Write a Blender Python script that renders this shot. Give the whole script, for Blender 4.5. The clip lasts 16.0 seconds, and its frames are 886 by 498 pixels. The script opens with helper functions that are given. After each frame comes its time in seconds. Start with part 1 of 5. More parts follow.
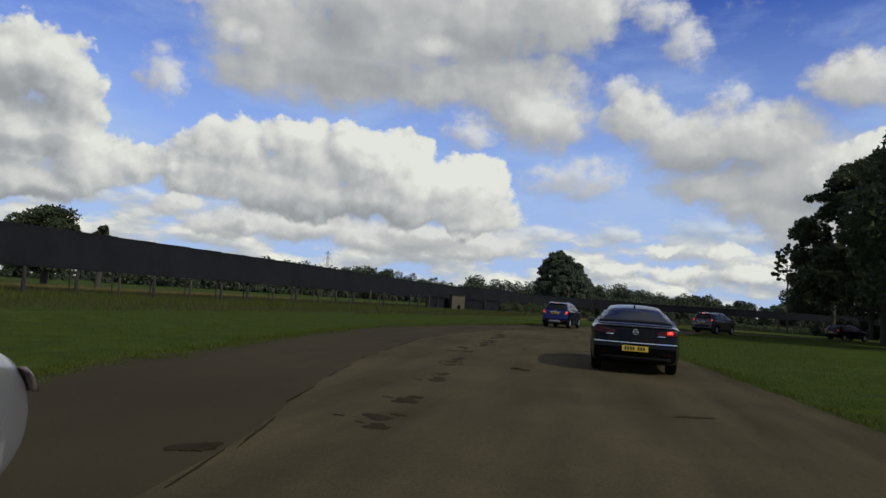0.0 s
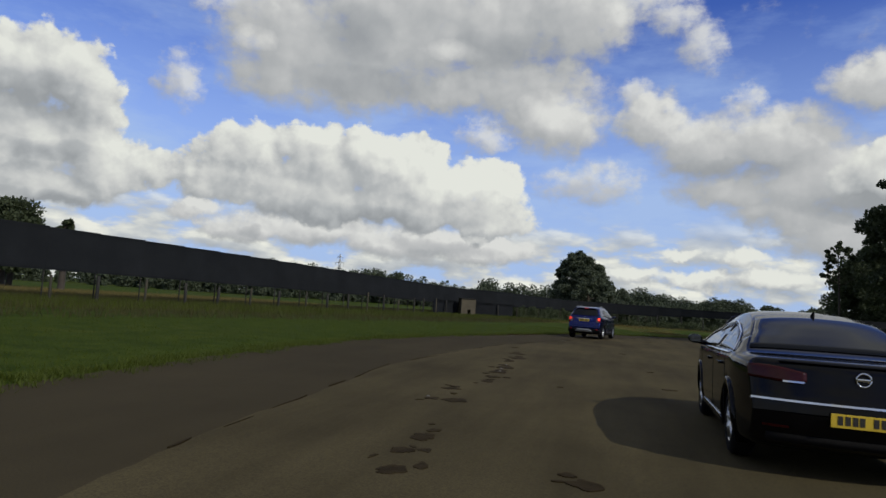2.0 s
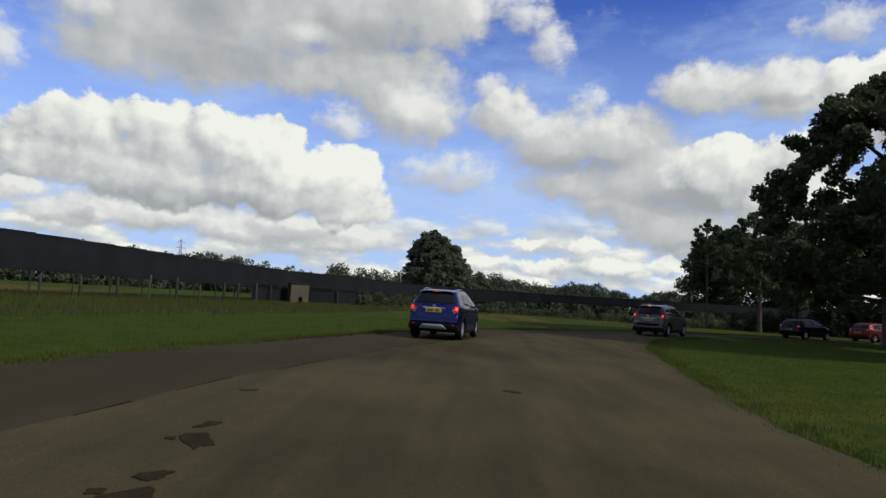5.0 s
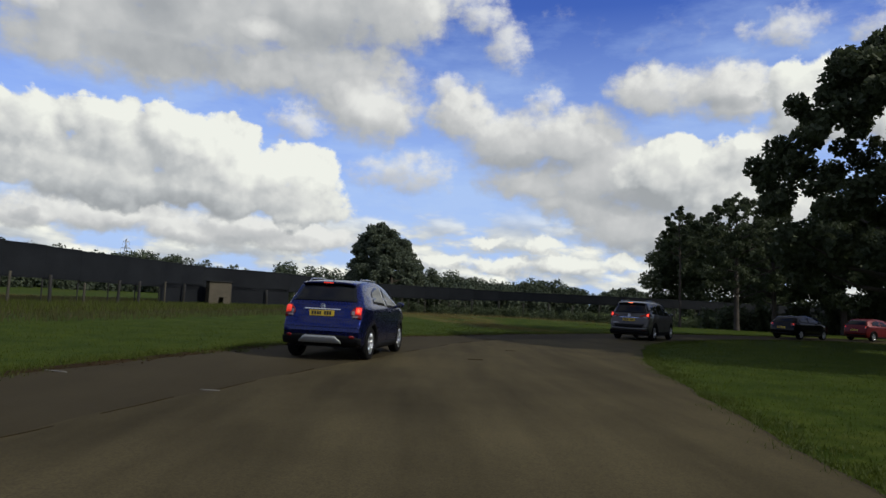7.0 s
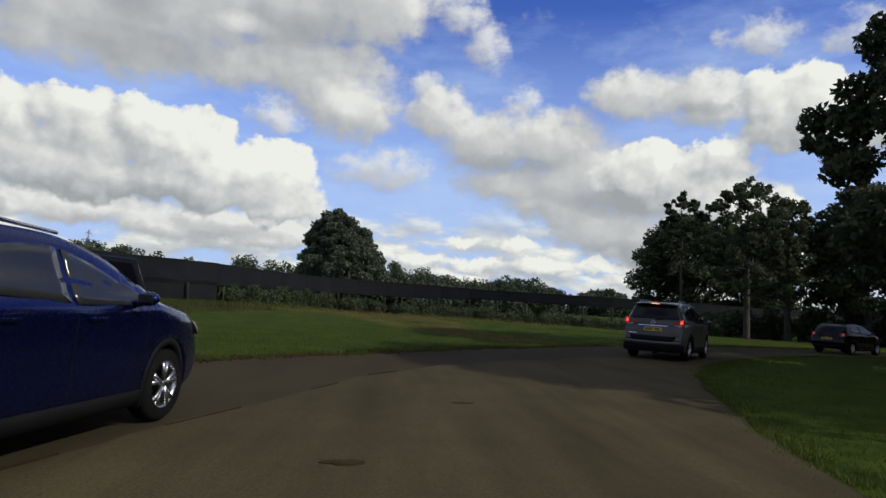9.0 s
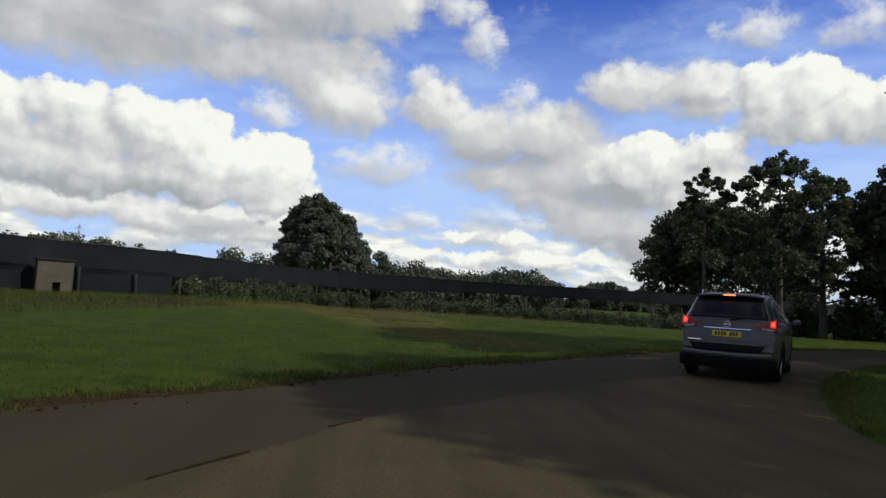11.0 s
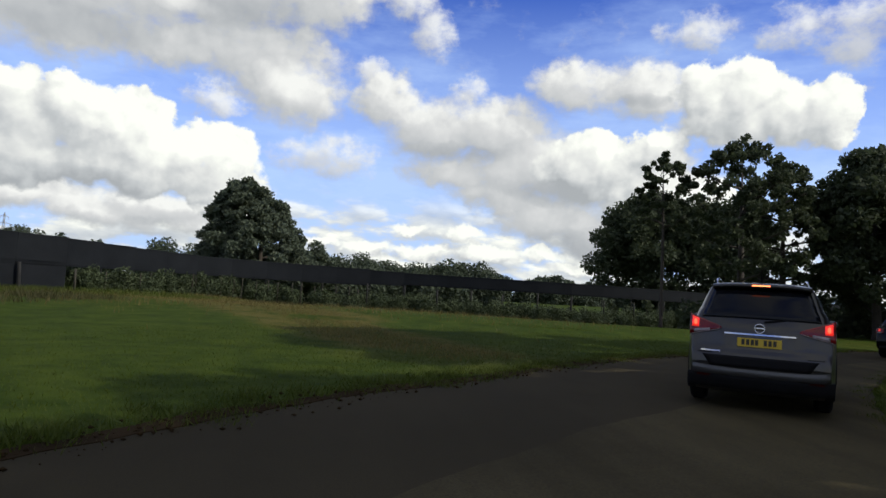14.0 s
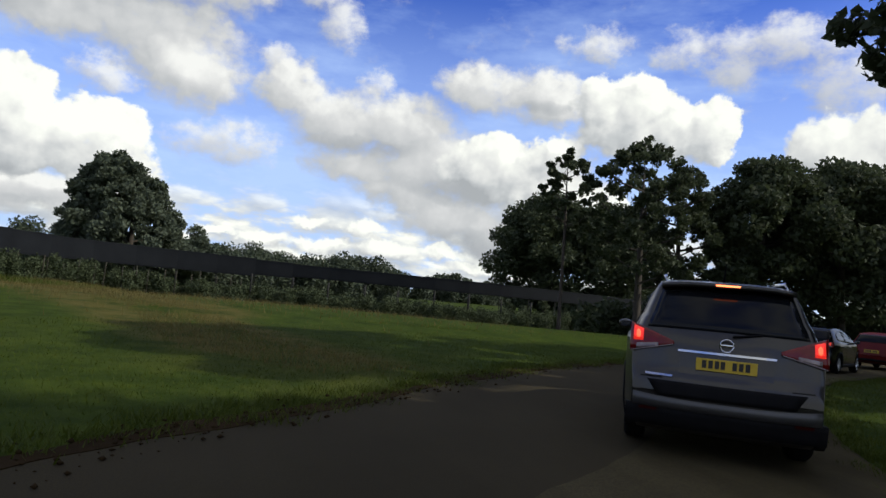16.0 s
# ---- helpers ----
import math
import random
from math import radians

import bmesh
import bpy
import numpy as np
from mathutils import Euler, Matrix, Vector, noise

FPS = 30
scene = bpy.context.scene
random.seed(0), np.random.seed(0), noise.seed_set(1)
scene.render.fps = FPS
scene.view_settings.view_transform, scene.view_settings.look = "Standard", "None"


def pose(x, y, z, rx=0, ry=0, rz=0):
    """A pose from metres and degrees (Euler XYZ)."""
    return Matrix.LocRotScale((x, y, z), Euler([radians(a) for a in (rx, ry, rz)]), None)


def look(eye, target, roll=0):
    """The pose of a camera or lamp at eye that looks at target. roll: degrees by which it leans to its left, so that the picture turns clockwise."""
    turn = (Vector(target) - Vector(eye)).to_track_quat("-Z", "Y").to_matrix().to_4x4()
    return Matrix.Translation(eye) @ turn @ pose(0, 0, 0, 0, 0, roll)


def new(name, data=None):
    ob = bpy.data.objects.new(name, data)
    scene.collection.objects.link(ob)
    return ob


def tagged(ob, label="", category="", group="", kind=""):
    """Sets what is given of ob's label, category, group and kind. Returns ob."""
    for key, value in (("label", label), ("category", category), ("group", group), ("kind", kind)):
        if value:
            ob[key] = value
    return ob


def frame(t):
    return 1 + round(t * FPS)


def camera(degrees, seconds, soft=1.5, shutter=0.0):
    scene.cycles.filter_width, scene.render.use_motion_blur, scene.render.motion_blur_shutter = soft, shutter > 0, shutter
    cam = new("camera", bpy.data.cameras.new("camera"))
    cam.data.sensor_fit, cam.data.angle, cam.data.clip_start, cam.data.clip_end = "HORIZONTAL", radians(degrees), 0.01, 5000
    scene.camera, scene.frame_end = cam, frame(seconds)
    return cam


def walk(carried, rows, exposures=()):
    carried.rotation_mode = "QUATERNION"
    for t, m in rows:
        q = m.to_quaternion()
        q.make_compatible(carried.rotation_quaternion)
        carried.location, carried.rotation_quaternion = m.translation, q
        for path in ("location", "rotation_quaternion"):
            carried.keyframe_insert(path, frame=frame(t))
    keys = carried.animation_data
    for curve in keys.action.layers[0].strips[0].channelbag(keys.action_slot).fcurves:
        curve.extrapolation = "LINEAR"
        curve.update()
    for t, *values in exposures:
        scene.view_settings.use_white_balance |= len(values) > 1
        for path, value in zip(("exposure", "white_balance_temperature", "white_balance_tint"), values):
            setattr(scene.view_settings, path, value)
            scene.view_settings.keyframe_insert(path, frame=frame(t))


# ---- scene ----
cam = camera(68.4, 16.0, soft=1.5)
PATH = [
    (0, pose(0.000, -0.000, 1.29, 94.469, -3.865, 12.594)),
    (0.5, pose(-0.264, 1.987, 1.29, 94.626, -4.106, 11.909)),
    (1, pose(-0.492, 3.866, 1.29, 94.664, -3.960, 11.863)),
    (1.5, pose(-0.794, 5.861, 1.29, 94.435, -3.918, 13.094)),
    (2, pose(-1.149, 8.079, 1.29, 94.763, -3.984, 13.813)),
    (2.5, pose(-1.374, 10.188, 1.29, 94.588, -3.852, 12.787)),
    (3, pose(-1.521, 12.315, 1.29, 94.385, -3.794, 11.091)),
    (3.5, pose(-1.600, 14.510, 1.29, 94.439, -3.842, 9.297)),
    (4, pose(-1.596, 16.776, 1.29, 94.132, -4.161, 6.921)),
    (4.5, pose(-1.490, 19.082, 1.29, 93.893, -4.106, 3.887)),
    (5, pose(-1.333, 21.317, 1.29, 94.468, -3.449, 1.324)),
    (7.5, pose(0.193, 31.473, 1.29, 94.637, -3.429, -3.025)),
    (8, pose(0.639, 34.032, 1.29, 94.608, -4.101, -4.000)),
    (8.5, pose(1.068, 36.489, 1.29, 94.450, -3.831, -4.564)),
    (9, pose(1.473, 38.979, 1.29, 94.638, -3.680, -4.496)),
    (11.5, pose(2.869, 46.615, 1.29, 93.975, -3.245, -4.984)),
    (12, pose(3.066, 47.514, 1.29, 93.856, -3.309, -6.546)),
    (12.5, pose(3.228, 48.197, 1.29, 93.629, -2.992, -7.752)),
    (13, pose(3.370, 48.747, 1.29, 93.819, -3.101, -8.372)),
    (13.5, pose(3.535, 49.326, 1.29, 93.877, -3.404, -8.756)),
    (14, pose(3.719, 49.965, 1.29, 93.856, -3.588, -9.292)),
    (14.5, pose(3.933, 50.647, 1.29, 94.024, -3.822, -9.804)),
    (15, pose(4.187, 51.384, 1.29, 93.882, -4.434, -10.150)),
    (15.5, pose(4.467, 52.100, 1.29, 93.981, -4.534, -12.426)),
    (16, pose(4.752, 52.750, 1.29, 94.202, -5.376, -18.161)),
]
walk(cam, PATH, [(0, -0.05), (3, -0.04), (4.0, 0.02), (4.8, 0.14), (9, 0.11), (11.5, 0.27), (16, 0.37)])

# ---------- daylight: a blue sky with cumulus, and the sun ----------
SUN_AZ, SUN_EL = 118.0, 36.0  # degrees clockwise from +y, and above the horizon
sun = new("sun", bpy.data.lights.new("sun", "SUN"))
sun.data.energy, sun.data.angle, sun.data.color = 2.55, radians(0.6), (0.985, 0.94, 0.82)
sun_way = Vector((math.sin(radians(SUN_AZ)) * math.cos(radians(SUN_EL)), math.cos(radians(SUN_AZ)) * math.cos(radians(SUN_EL)), math.sin(radians(SUN_EL))))
sun.matrix_world = look(sun_way * 60, (0, 0, 0))


class Graph:
    """Short calls for adding nodes to a tree."""

    def __init__(self, tree):
        self.tree = tree

    def add(self, kind):
        return self.tree.nodes.new(kind)

    def link(self, a, b):
        self.tree.links.new(a, b)

    def math(self, op, a, b=0.0, c=0.0, clamp=False):
        n = self.add("ShaderNodeMath")
        n.operation, n.use_clamp = op, clamp
        for i, val in enumerate((a, b, c)):
            if isinstance(val, (int, float)):
                n.inputs[i].default_value = val
            else:
                self.link(val, n.inputs[i])
        return n.outputs[0]

    def vec(self, op, a, b=None, scale=None):
        n = self.add("ShaderNodeVectorMath")
        n.operation = op
        for i, val in enumerate((a, b)):
            if val is None:
                continue
            if isinstance(val, tuple):
                n.inputs[i].default_value = val
            else:
                self.link(val, n.inputs[i])
        if scale is not None:
            n.inputs["Scale"].default_value = scale
        return n.outputs["Value"] if op in ("LENGTH", "DOT_PRODUCT", "DISTANCE") else n.outputs["Vector"]

    def noise(self, where, scale, detail=4.0, rough=0.55):
        n = self.add("ShaderNodeTexNoise")
        n.inputs["Scale"].default_value, n.inputs["Detail"].default_value, n.inputs["Roughness"].default_value = scale, detail, rough
        if where is not None:
            self.link(where, n.inputs["Vector"])
        return n

    def ramp(self, fac, *stops):
        n = self.add("ShaderNodeValToRGB")
        el = n.color_ramp.elements
        while len(el) < len(stops):
            el.new(0.5)
        for e, (pos, col) in zip(el, stops):
            e.position, e.color = pos, (*col, 1.0) if isinstance(col, tuple) else (col, col, col, 1.0)
        self.link(fac, n.inputs[0])
        return n.outputs[0]

    def mix(self, fac, a, b, blend="MIX"):
        n = self.add("ShaderNodeMix")
        n.data_type, n.blend_type = "RGBA", blend
        for sock, val in ((n.inputs[0], fac), (n.inputs[6], a), (n.inputs[7], b)):
            if isinstance(val, (int, float)):
                sock.default_value = val
            elif isinstance(val, tuple):
                sock.default_value = (*val, 1.0)
            else:
                self.link(val, sock)
        return n.outputs[2]


# clouds as heaps: azimuth and elevation of the middle, half width and half height (degrees)
LEFT_CUMULUS = [(-47.5, 14.7, 5.7, 3.3), (-43.2, 13.1, 3.0, 3.3), (-47.8, 10.1, 7.6, 3.6), (-42.0, 9.0, 4.3, 2.6), (-46.7, 6.5, 5.7, 1.9), (-53.2, 11.3, 5.3, 5.2)]
MAIN_CUMULUS = [(-31.5, 11.9, 3.5, 2.5), (-25.8, 11.9, 3.7, 2.6), (-21.4, 12.1, 3.5, 2.4), (-17.1, 12.0, 3.8, 2.7), (-11.7, 10.2, 4.5, 2.7), (-33.1, 8.9, 4.4, 2.3), (-26.0, 8.5, 6.9, 2.9),
                (-18.6, 8.7, 7.5, 2.9), (-10.6, 8.0, 4.9, 2.2), (-23.0, 10.2, 6.0, 2.4), (-15.0, 10.2, 4.5, 2.4)]
RIGHT_CUMULUS = [(31.2, 17.8, 3.2, 2.5), (33.7, 16.7, 3.2, 2.8), (36.9, 15.0, 3.4, 2.6), (39.6, 15.4, 2.0, 2.6), (32.1, 14.9, 4.5, 2.2),
                 (21.4, 11.2, 5.1, 3.3), (26.9, 12.6, 3.3, 2.3), (27.0, 9.3, 5.2, 3.2), (50.0, 13.0, 6.0, 4.0)]
FLAT_BASES = [(-25.3, 5.4, 7.4, 1.4), (-17.4, 5.1, 8.0, 1.5), (-10.4, 4.8, 5.4, 1.2), (-30.9, 5.1, 3.3, 1.3), (-35.1, 6.3, 2.2, 0.9)]
HIGH_GREY = [(-28.6, 21.1, 6.4, 3.9), (-30.2, 18.1, 3.8, 2.7), (-20.8, 22.5, 10.2, 5.6), (-22.4, 18.2, 8.6, 2.5), (-11.7, 23.6, 8.6, 5.2), (-3.6, 24.7, 5.4, 3.8), (-14.8, 18.4, 6.6, 2.1), (-6.3, 19.3, 5.4, 2.5),
             (-5.1, 16.3, 4.6, 3.0), (-9.2, 18.3, 4.5, 2.8)]
RIGHT_GREY = [(3.2, 16.0, 3.0, 2.3), (8.4, 14.2, 5.5, 2.9), (13.4, 14.2, 4.5, 2.8), (16.5, 11.1, 6.3, 3.8), (10.1, 10.9, 4.7, 2.2), (21.4, 10.6, 5.1, 3.3), (27.0, 9.0, 5.2, 3.2), (18.7, 7.3, 6.1, 2.4), (13.7, 8.8, 5.4, 1.7),
              (23.5, 5.5, 5.4, 2.4), (20.4, 18.2, 3.8, 2.1), (25.6, 17.8, 4.4, 2.0)]
WISPS = [(6.9, 22.1, 2.6, 2.6), (4.4, 24.4, 3.4, 1.8), (1.2, 25.6, 4.2, 1.8), (10.5, 17.8, 1.9, 1.3), (2.0, 18.4, 2.4, 1.2), (-1.9, 11.1, 5.0, 1.9), (-37.4, 16.5, 2.0, 2.6), (-11.0, 14.6, 3.0, 1.4),
         (29.7, 22.3, 3.6, 1.6), (37.6, 21.5, 3.4, 2.0), (41.0, 20.0, 2.8, 2.4), (42.0, 22.2, 4.0, 2.0), (45.1, 21.6, 4.7, 2.4), (49.1, 18.5, 3.6, 3.2), (-34.0, 23.0, 4.0, 1.6)]
LOW_ROWS = [(5.9, 5.5, 2.0, 0.6), (10.6, 5.1, 1.9, 0.8), (2.0, 3.3, 2.2, 0.7), (7.0, 3.3, 3.5, 0.8), (13.0, 3.4, 2.9, 0.9), (17.8, 3.8, 2.9, 0.7), (20.7, 3.0, 2.8, 0.7), (-1.5, 3.6, 1.9, 0.5)]
# grey hollows and sunlit bulges of the banks
HOLLOWS = [(-46.0, 13.0, 6.0, 2.4), (-46.2, 9.4, 5.0, 0.9), (-45.9, 5.8, 5.0, 0.8), (-22.5, 6.9, 9.9, 1.3), (-21.4, 18.3, 7.1, 1.6), (-22.8, 22.3, 3.5, 2.6), (-9.5, 21.9, 6.0, 1.8), (-30.4, 4.9, 1.4, 0.5), (-14.3, 4.8, 5.5, 0.8),
           (9.5, 12.3, 5.5, 1.0), (18.6, 9.2, 5.2, 1.2), (21.1, 4.9, 6.4, 1.5), (25.4, 17.0, 2.7, 0.7)]
BULGES = [(-14.6, 21.7, 2.8, 1.0), (-31.9, 20.8, 1.9, 1.0), (-10.7, 10.0, 3.0, 2.2), (-19.0, 13.3, 3.0, 1.4), (-25.5, 13.6, 2.5, 0.9), (27.3, 14.2, 1.8, 1.0), (22.7, 13.1, 1.2, 0.9), (31.5, 19.5, 2.9, 0.8),
          (37.3, 17.7, 1.5, 0.8), (-11.4, 5.7, 1.0, 0.4), (-5.0, 17.0, 3.5, 2.0), (-15.0, 11.0, 6.0, 2.2)]


def domes(g, place, heaps, join):
    """Height of joined domes over a place in the sky: 1 on a summit, 0 on the rim."""
    best = None
    for az, el, a, b in heaps:
        n = g.add("ShaderNodeVectorMath")
        n.operation = "MULTIPLY_ADD"
        g.link(place, n.inputs[0])
        n.inputs[1].default_value, n.inputs[2].default_value = (1 / a, 1 / b, 0), (-az / a, -el / b, 0)
        near = g.math("SUBTRACT", 1.0, g.vec("DOT_PRODUCT", n.outputs[0], n.outputs[0]))
        if join == "ADD":
            near = g.math("MAXIMUM", near, 0.0)
            best = near if best is None else g.math("ADD", best, near)
        else:
            best = near if best is None else g.math("SMOOTH_MAX", best, near, 0.3)
    return best if join == "ADD" else g.math("MAXIMUM", best, -0.7)


def cloud_group(name, heaps, rough, frayed):
    """Depth of a bank of cloud at a place in the sky: body with cauliflower puffs."""
    tree = bpy.data.node_groups.new(name, "ShaderNodeTree")
    tree.interface.new_socket("Place", in_out="INPUT", socket_type="NodeSocketVector")
    tree.interface.new_socket("Depth", in_out="OUTPUT", socket_type="NodeSocketFloat")
    tree.interface.new_socket("Body", in_out="OUTPUT", socket_type="NodeSocketFloat")
    g = Graph(tree)
    place = g.add("NodeGroupInput").outputs[0]
    billow = g.noise(place, 0.30, 6.0, 0.6)
    wide = g.vec("SUBTRACT", billow.outputs["Color"], (0.5, 0.5, 0.5))
    moved = g.vec("ADD", place, g.vec("MULTIPLY", wide, (5.0, 3.6, 0.0)))
    best = domes(g, moved, heaps, "MAX")
    curl = g.noise(place, 0.7, 3.0, 0.55)
    bent = g.vec("ADD", place, g.vec("SCALE", g.vec("SUBTRACT", curl.outputs["Color"], (0.5, 0.5, 0.5)), scale=1.5))
    puff = None
    for scale, share in ((0.22, 0.70), (0.50, 0.46), (1.3, 0.15)):
        n = g.add("ShaderNodeTexVoronoi")
        n.feature, n.voronoi_dimensions = "SMOOTH_F1", "2D"
        n.inputs["Scale"].default_value, n.inputs["Smoothness"].default_value = scale, 0.6
        g.link(bent, n.inputs["Vector"])
        bump = g.math("MULTIPLY", g.math("SUBTRACT", 0.42, n.outputs["Distance"]), share * rough)
        puff = bump if puff is None else g.math("ADD", puff, bump)
    fray = g.noise(g.vec("MULTIPLY", place, (0.8, 1.2, 0.0)), 0.62, 7.0, 0.62)
    ragged = g.math("SUBTRACT", fray.outputs[0], 0.5)
    out = g.add("NodeGroupOutput")
    g.link(g.math("ADD", g.math("ADD", best, puff), g.math("MULTIPLY", ragged, frayed)), out.inputs[0])
    g.link(g.math("ADD", best, g.math("ADD", puff, g.math("MULTIPLY", ragged, 0.08))), out.inputs[1])
    return tree


world = bpy.data.worlds.new("sky")
scene.world = world
world.use_nodes = True
wg = Graph(world.node_tree)
back = world.node_tree.nodes["Background"]
sky = wg.add("ShaderNodeTexSky")
sky.sky_type, sky.sun_disc, sky.sun_elevation, sky.sun_rotation = "NISHITA", False, radians(SUN_EL), radians(SUN_AZ)
sky.air_density, sky.dust_density, sky.ozone_density = 1.0, 0.6, 2.2
coord = wg.add("ShaderNodeTexCoord")
sep = wg.add("ShaderNodeSeparateXYZ")
wg.link(coord.outputs["Generated"], sep.inputs[0])
az = wg.math("MULTIPLY", wg.math("ARCTAN2", sep.outputs[0], sep.outputs[1]), 57.2958)
el = wg.math("MULTIPLY", wg.math("ARCSINE", sep.outputs[2]), 57.2958)
spot = wg.add("ShaderNodeCombineXYZ")
wg.link(az, spot.inputs[0]), wg.link(el, spot.inputs[1])


def smooth(fac, low, high):
    n = wg.add("ShaderNodeMapRange")
    n.interpolation_type = "SMOOTHSTEP"
    for sock, val in ((n.inputs[0], fac), (n.inputs[1], low), (n.inputs[2], high)):
        if isinstance(val, (int, float)):
            sock.default_value = val
        else:
            wg.link(val, sock)
    return n.outputs[0]


drift = wg.noise(spot.outputs[0], 0.35, 4.0, 0.55)
drifted = wg.vec("ADD", spot.outputs[0], wg.vec("MULTIPLY", wg.vec("SUBTRACT", drift.outputs["Color"], (0.5, 0.5, 0.5)), (4.0, 1.6, 0.0)))
hollow, bulge = domes(wg, drifted, HOLLOWS, "ADD"), domes(wg, drifted, BULGES, "ADD")
accent = wg.math("SUBTRACT", wg.math("MULTIPLY", bulge, 0.42), wg.math("MULTIPLY", hollow, 0.34))


def bank(name, heaps, rough, frayed, low, high, tones, relief):
    """Cover and colour of one bank of cloud, lit from the sun's side."""
    tree = cloud_group(name, heaps, rough, frayed)
    at = []
    for shift in ((0, 0, 0), (0.55, 0.7, 0), (1.6, 2.2, 0)):
        n = wg.add("ShaderNodeGroup")
        n.node_tree = tree
        wg.link(wg.vec("ADD", spot.outputs[0], shift), n.inputs[0])
        at.append(n)
    broad = wg.math("SUBTRACT", at[0].outputs[1], at[2].outputs[1])
    fine = wg.math("SUBTRACT", at[0].outputs[1], at[1].outputs[1])
    under = wg.math("MULTIPLY", wg.math("SUBTRACT", 0.0, broad), 0.45, clamp=True)
    cover = smooth(at[0].outputs[0], low, wg.math("ADD", under, high))
    light = wg.math("ADD", wg.math("ADD", wg.math("MULTIPLY", broad, 0.25), 0.47), wg.math("ADD", wg.math("MULTIPLY", fine, relief), accent), clamp=True)
    return cover, wg.ramp(light, *tones)


WHITE_TONES = ((0.0, (0.34, 0.345, 0.35)), (0.32, (0.47, 0.47, 0.465)), (0.60, (0.63, 0.615, 0.585)), (1.0, (0.83, 0.81, 0.73)))
GREY_TONES = ((0.0, (0.34, 0.345, 0.355)), (0.40, (0.45, 0.447, 0.445)), (0.7, (0.57, 0.555, 0.54)), (1.0, (0.76, 0.735, 0.69)))
crisp_cover, crisp = bank("white_heaps", LEFT_CUMULUS + MAIN_CUMULUS + RIGHT_CUMULUS, 1.25, 0.5, -0.10, 0.26, WHITE_TONES, 0.40)
soft_cover, soft = bank("grey_heaps", FLAT_BASES + HIGH_GREY + RIGHT_GREY, 0.8, 1.5, -0.55, 0.65, GREY_TONES, 0.26)
small_cover, small = bank("low_heaps", LOW_ROWS, 0.8, 1.6, -0.4, 0.7, WHITE_TONES, 0.4)
thin_cover, thin = bank("wisps", WISPS, 0.3, 2.6, -0.15, 1.25, GREY_TONES, 0.3)
# low rows of small cloud near the horizon
row_at = wg.vec("MULTIPLY", spot.outputs[0], (0.16, 0.42, 0))
row = wg.noise(row_at, 1.0, 5.0, 0.55)
row_up = wg.noise(wg.vec("ADD", row_at, (0.06, 0.30, 0)), 1.0, 3.0, 0.5)
low_down = wg.math("MULTIPLY", wg.math("SUBTRACT", 8.2, el), 0.06)
row_cover = smooth(wg.math("ADD", row.outputs[0], wg.math("MINIMUM", low_down, 0.11)), 0.50, 0.64)
row_tone = wg.ramp(wg.math("ADD", 0.5, wg.math("MULTIPLY", wg.math("SUBTRACT", row.outputs[0], row_up.outputs[0]), 3.0), clamp=True), (0.0, (0.42, 0.44, 0.47)), (0.5, (0.58, 0.585, 0.58)), (1.0, (0.88, 0.85, 0.75)))
# away from the heaps, out of view: scattered cloud added to whiten the fill light
scatter = wg.noise(wg.vec("MULTIPLY", coord.outputs["Generated"], (1.0, 1.0, 1.8)), 3.2, 6.0, 0.58)
aside = wg.math("MAXIMUM", wg.math("MULTIPLY", wg.math("SUBTRACT", wg.math("ABSOLUTE", az), 56.0), 0.08), wg.math("MULTIPLY", wg.math("SUBTRACT", el, 29.0), 0.10), clamp=True)
loose = wg.math("MULTIPLY", wg.math("MULTIPLY", wg.math("SUBTRACT", scatter.outputs[0], 0.37), 5.0, clamp=True), aside)
veil = wg.noise(wg.vec("MULTIPLY", spot.outputs[0], (0.05, 0.15, 0)), 1.0, 6.0, 0.62)
haze = wg.math("MULTIPLY", wg.math("SUBTRACT", veil.outputs[0], 0.45), 1.9, clamp=True)
low = wg.math("MULTIPLY", wg.math("SUBTRACT", 25.0, el), 0.050, clamp=True)
blue = wg.vec("MULTIPLY", sky.outputs[0], (0.060, 0.077, 0.146))
blue = wg.mix(smooth(el, 12.0, 30.0), blue, wg.vec("MULTIPLY", blue, (0.72, 0.76, 0.86)))
blue = wg.mix(wg.math("MULTIPLY", wg.math("ADD", haze, low, clamp=True), 0.9), blue, (0.42, 0.545, 0.80))
both = wg.mix(wg.math("MULTIPLY", row_cover, smooth(el, 9.5, 5.0)), blue, row_tone)
both = wg.mix(small_cover, both, small)
both = wg.mix(wg.math("MULTIPLY", thin_cover, 0.85), both, thin)
both = wg.mix(wg.math("MAXIMUM", soft_cover, loose), both, soft)
both = wg.mix(crisp_cover, both, crisp)
wg.link(wg.vec("MULTIPLY", both, (0.95, 0.995, 1.025)), back.inputs[0])
back.inputs[1].default_value = 1.0

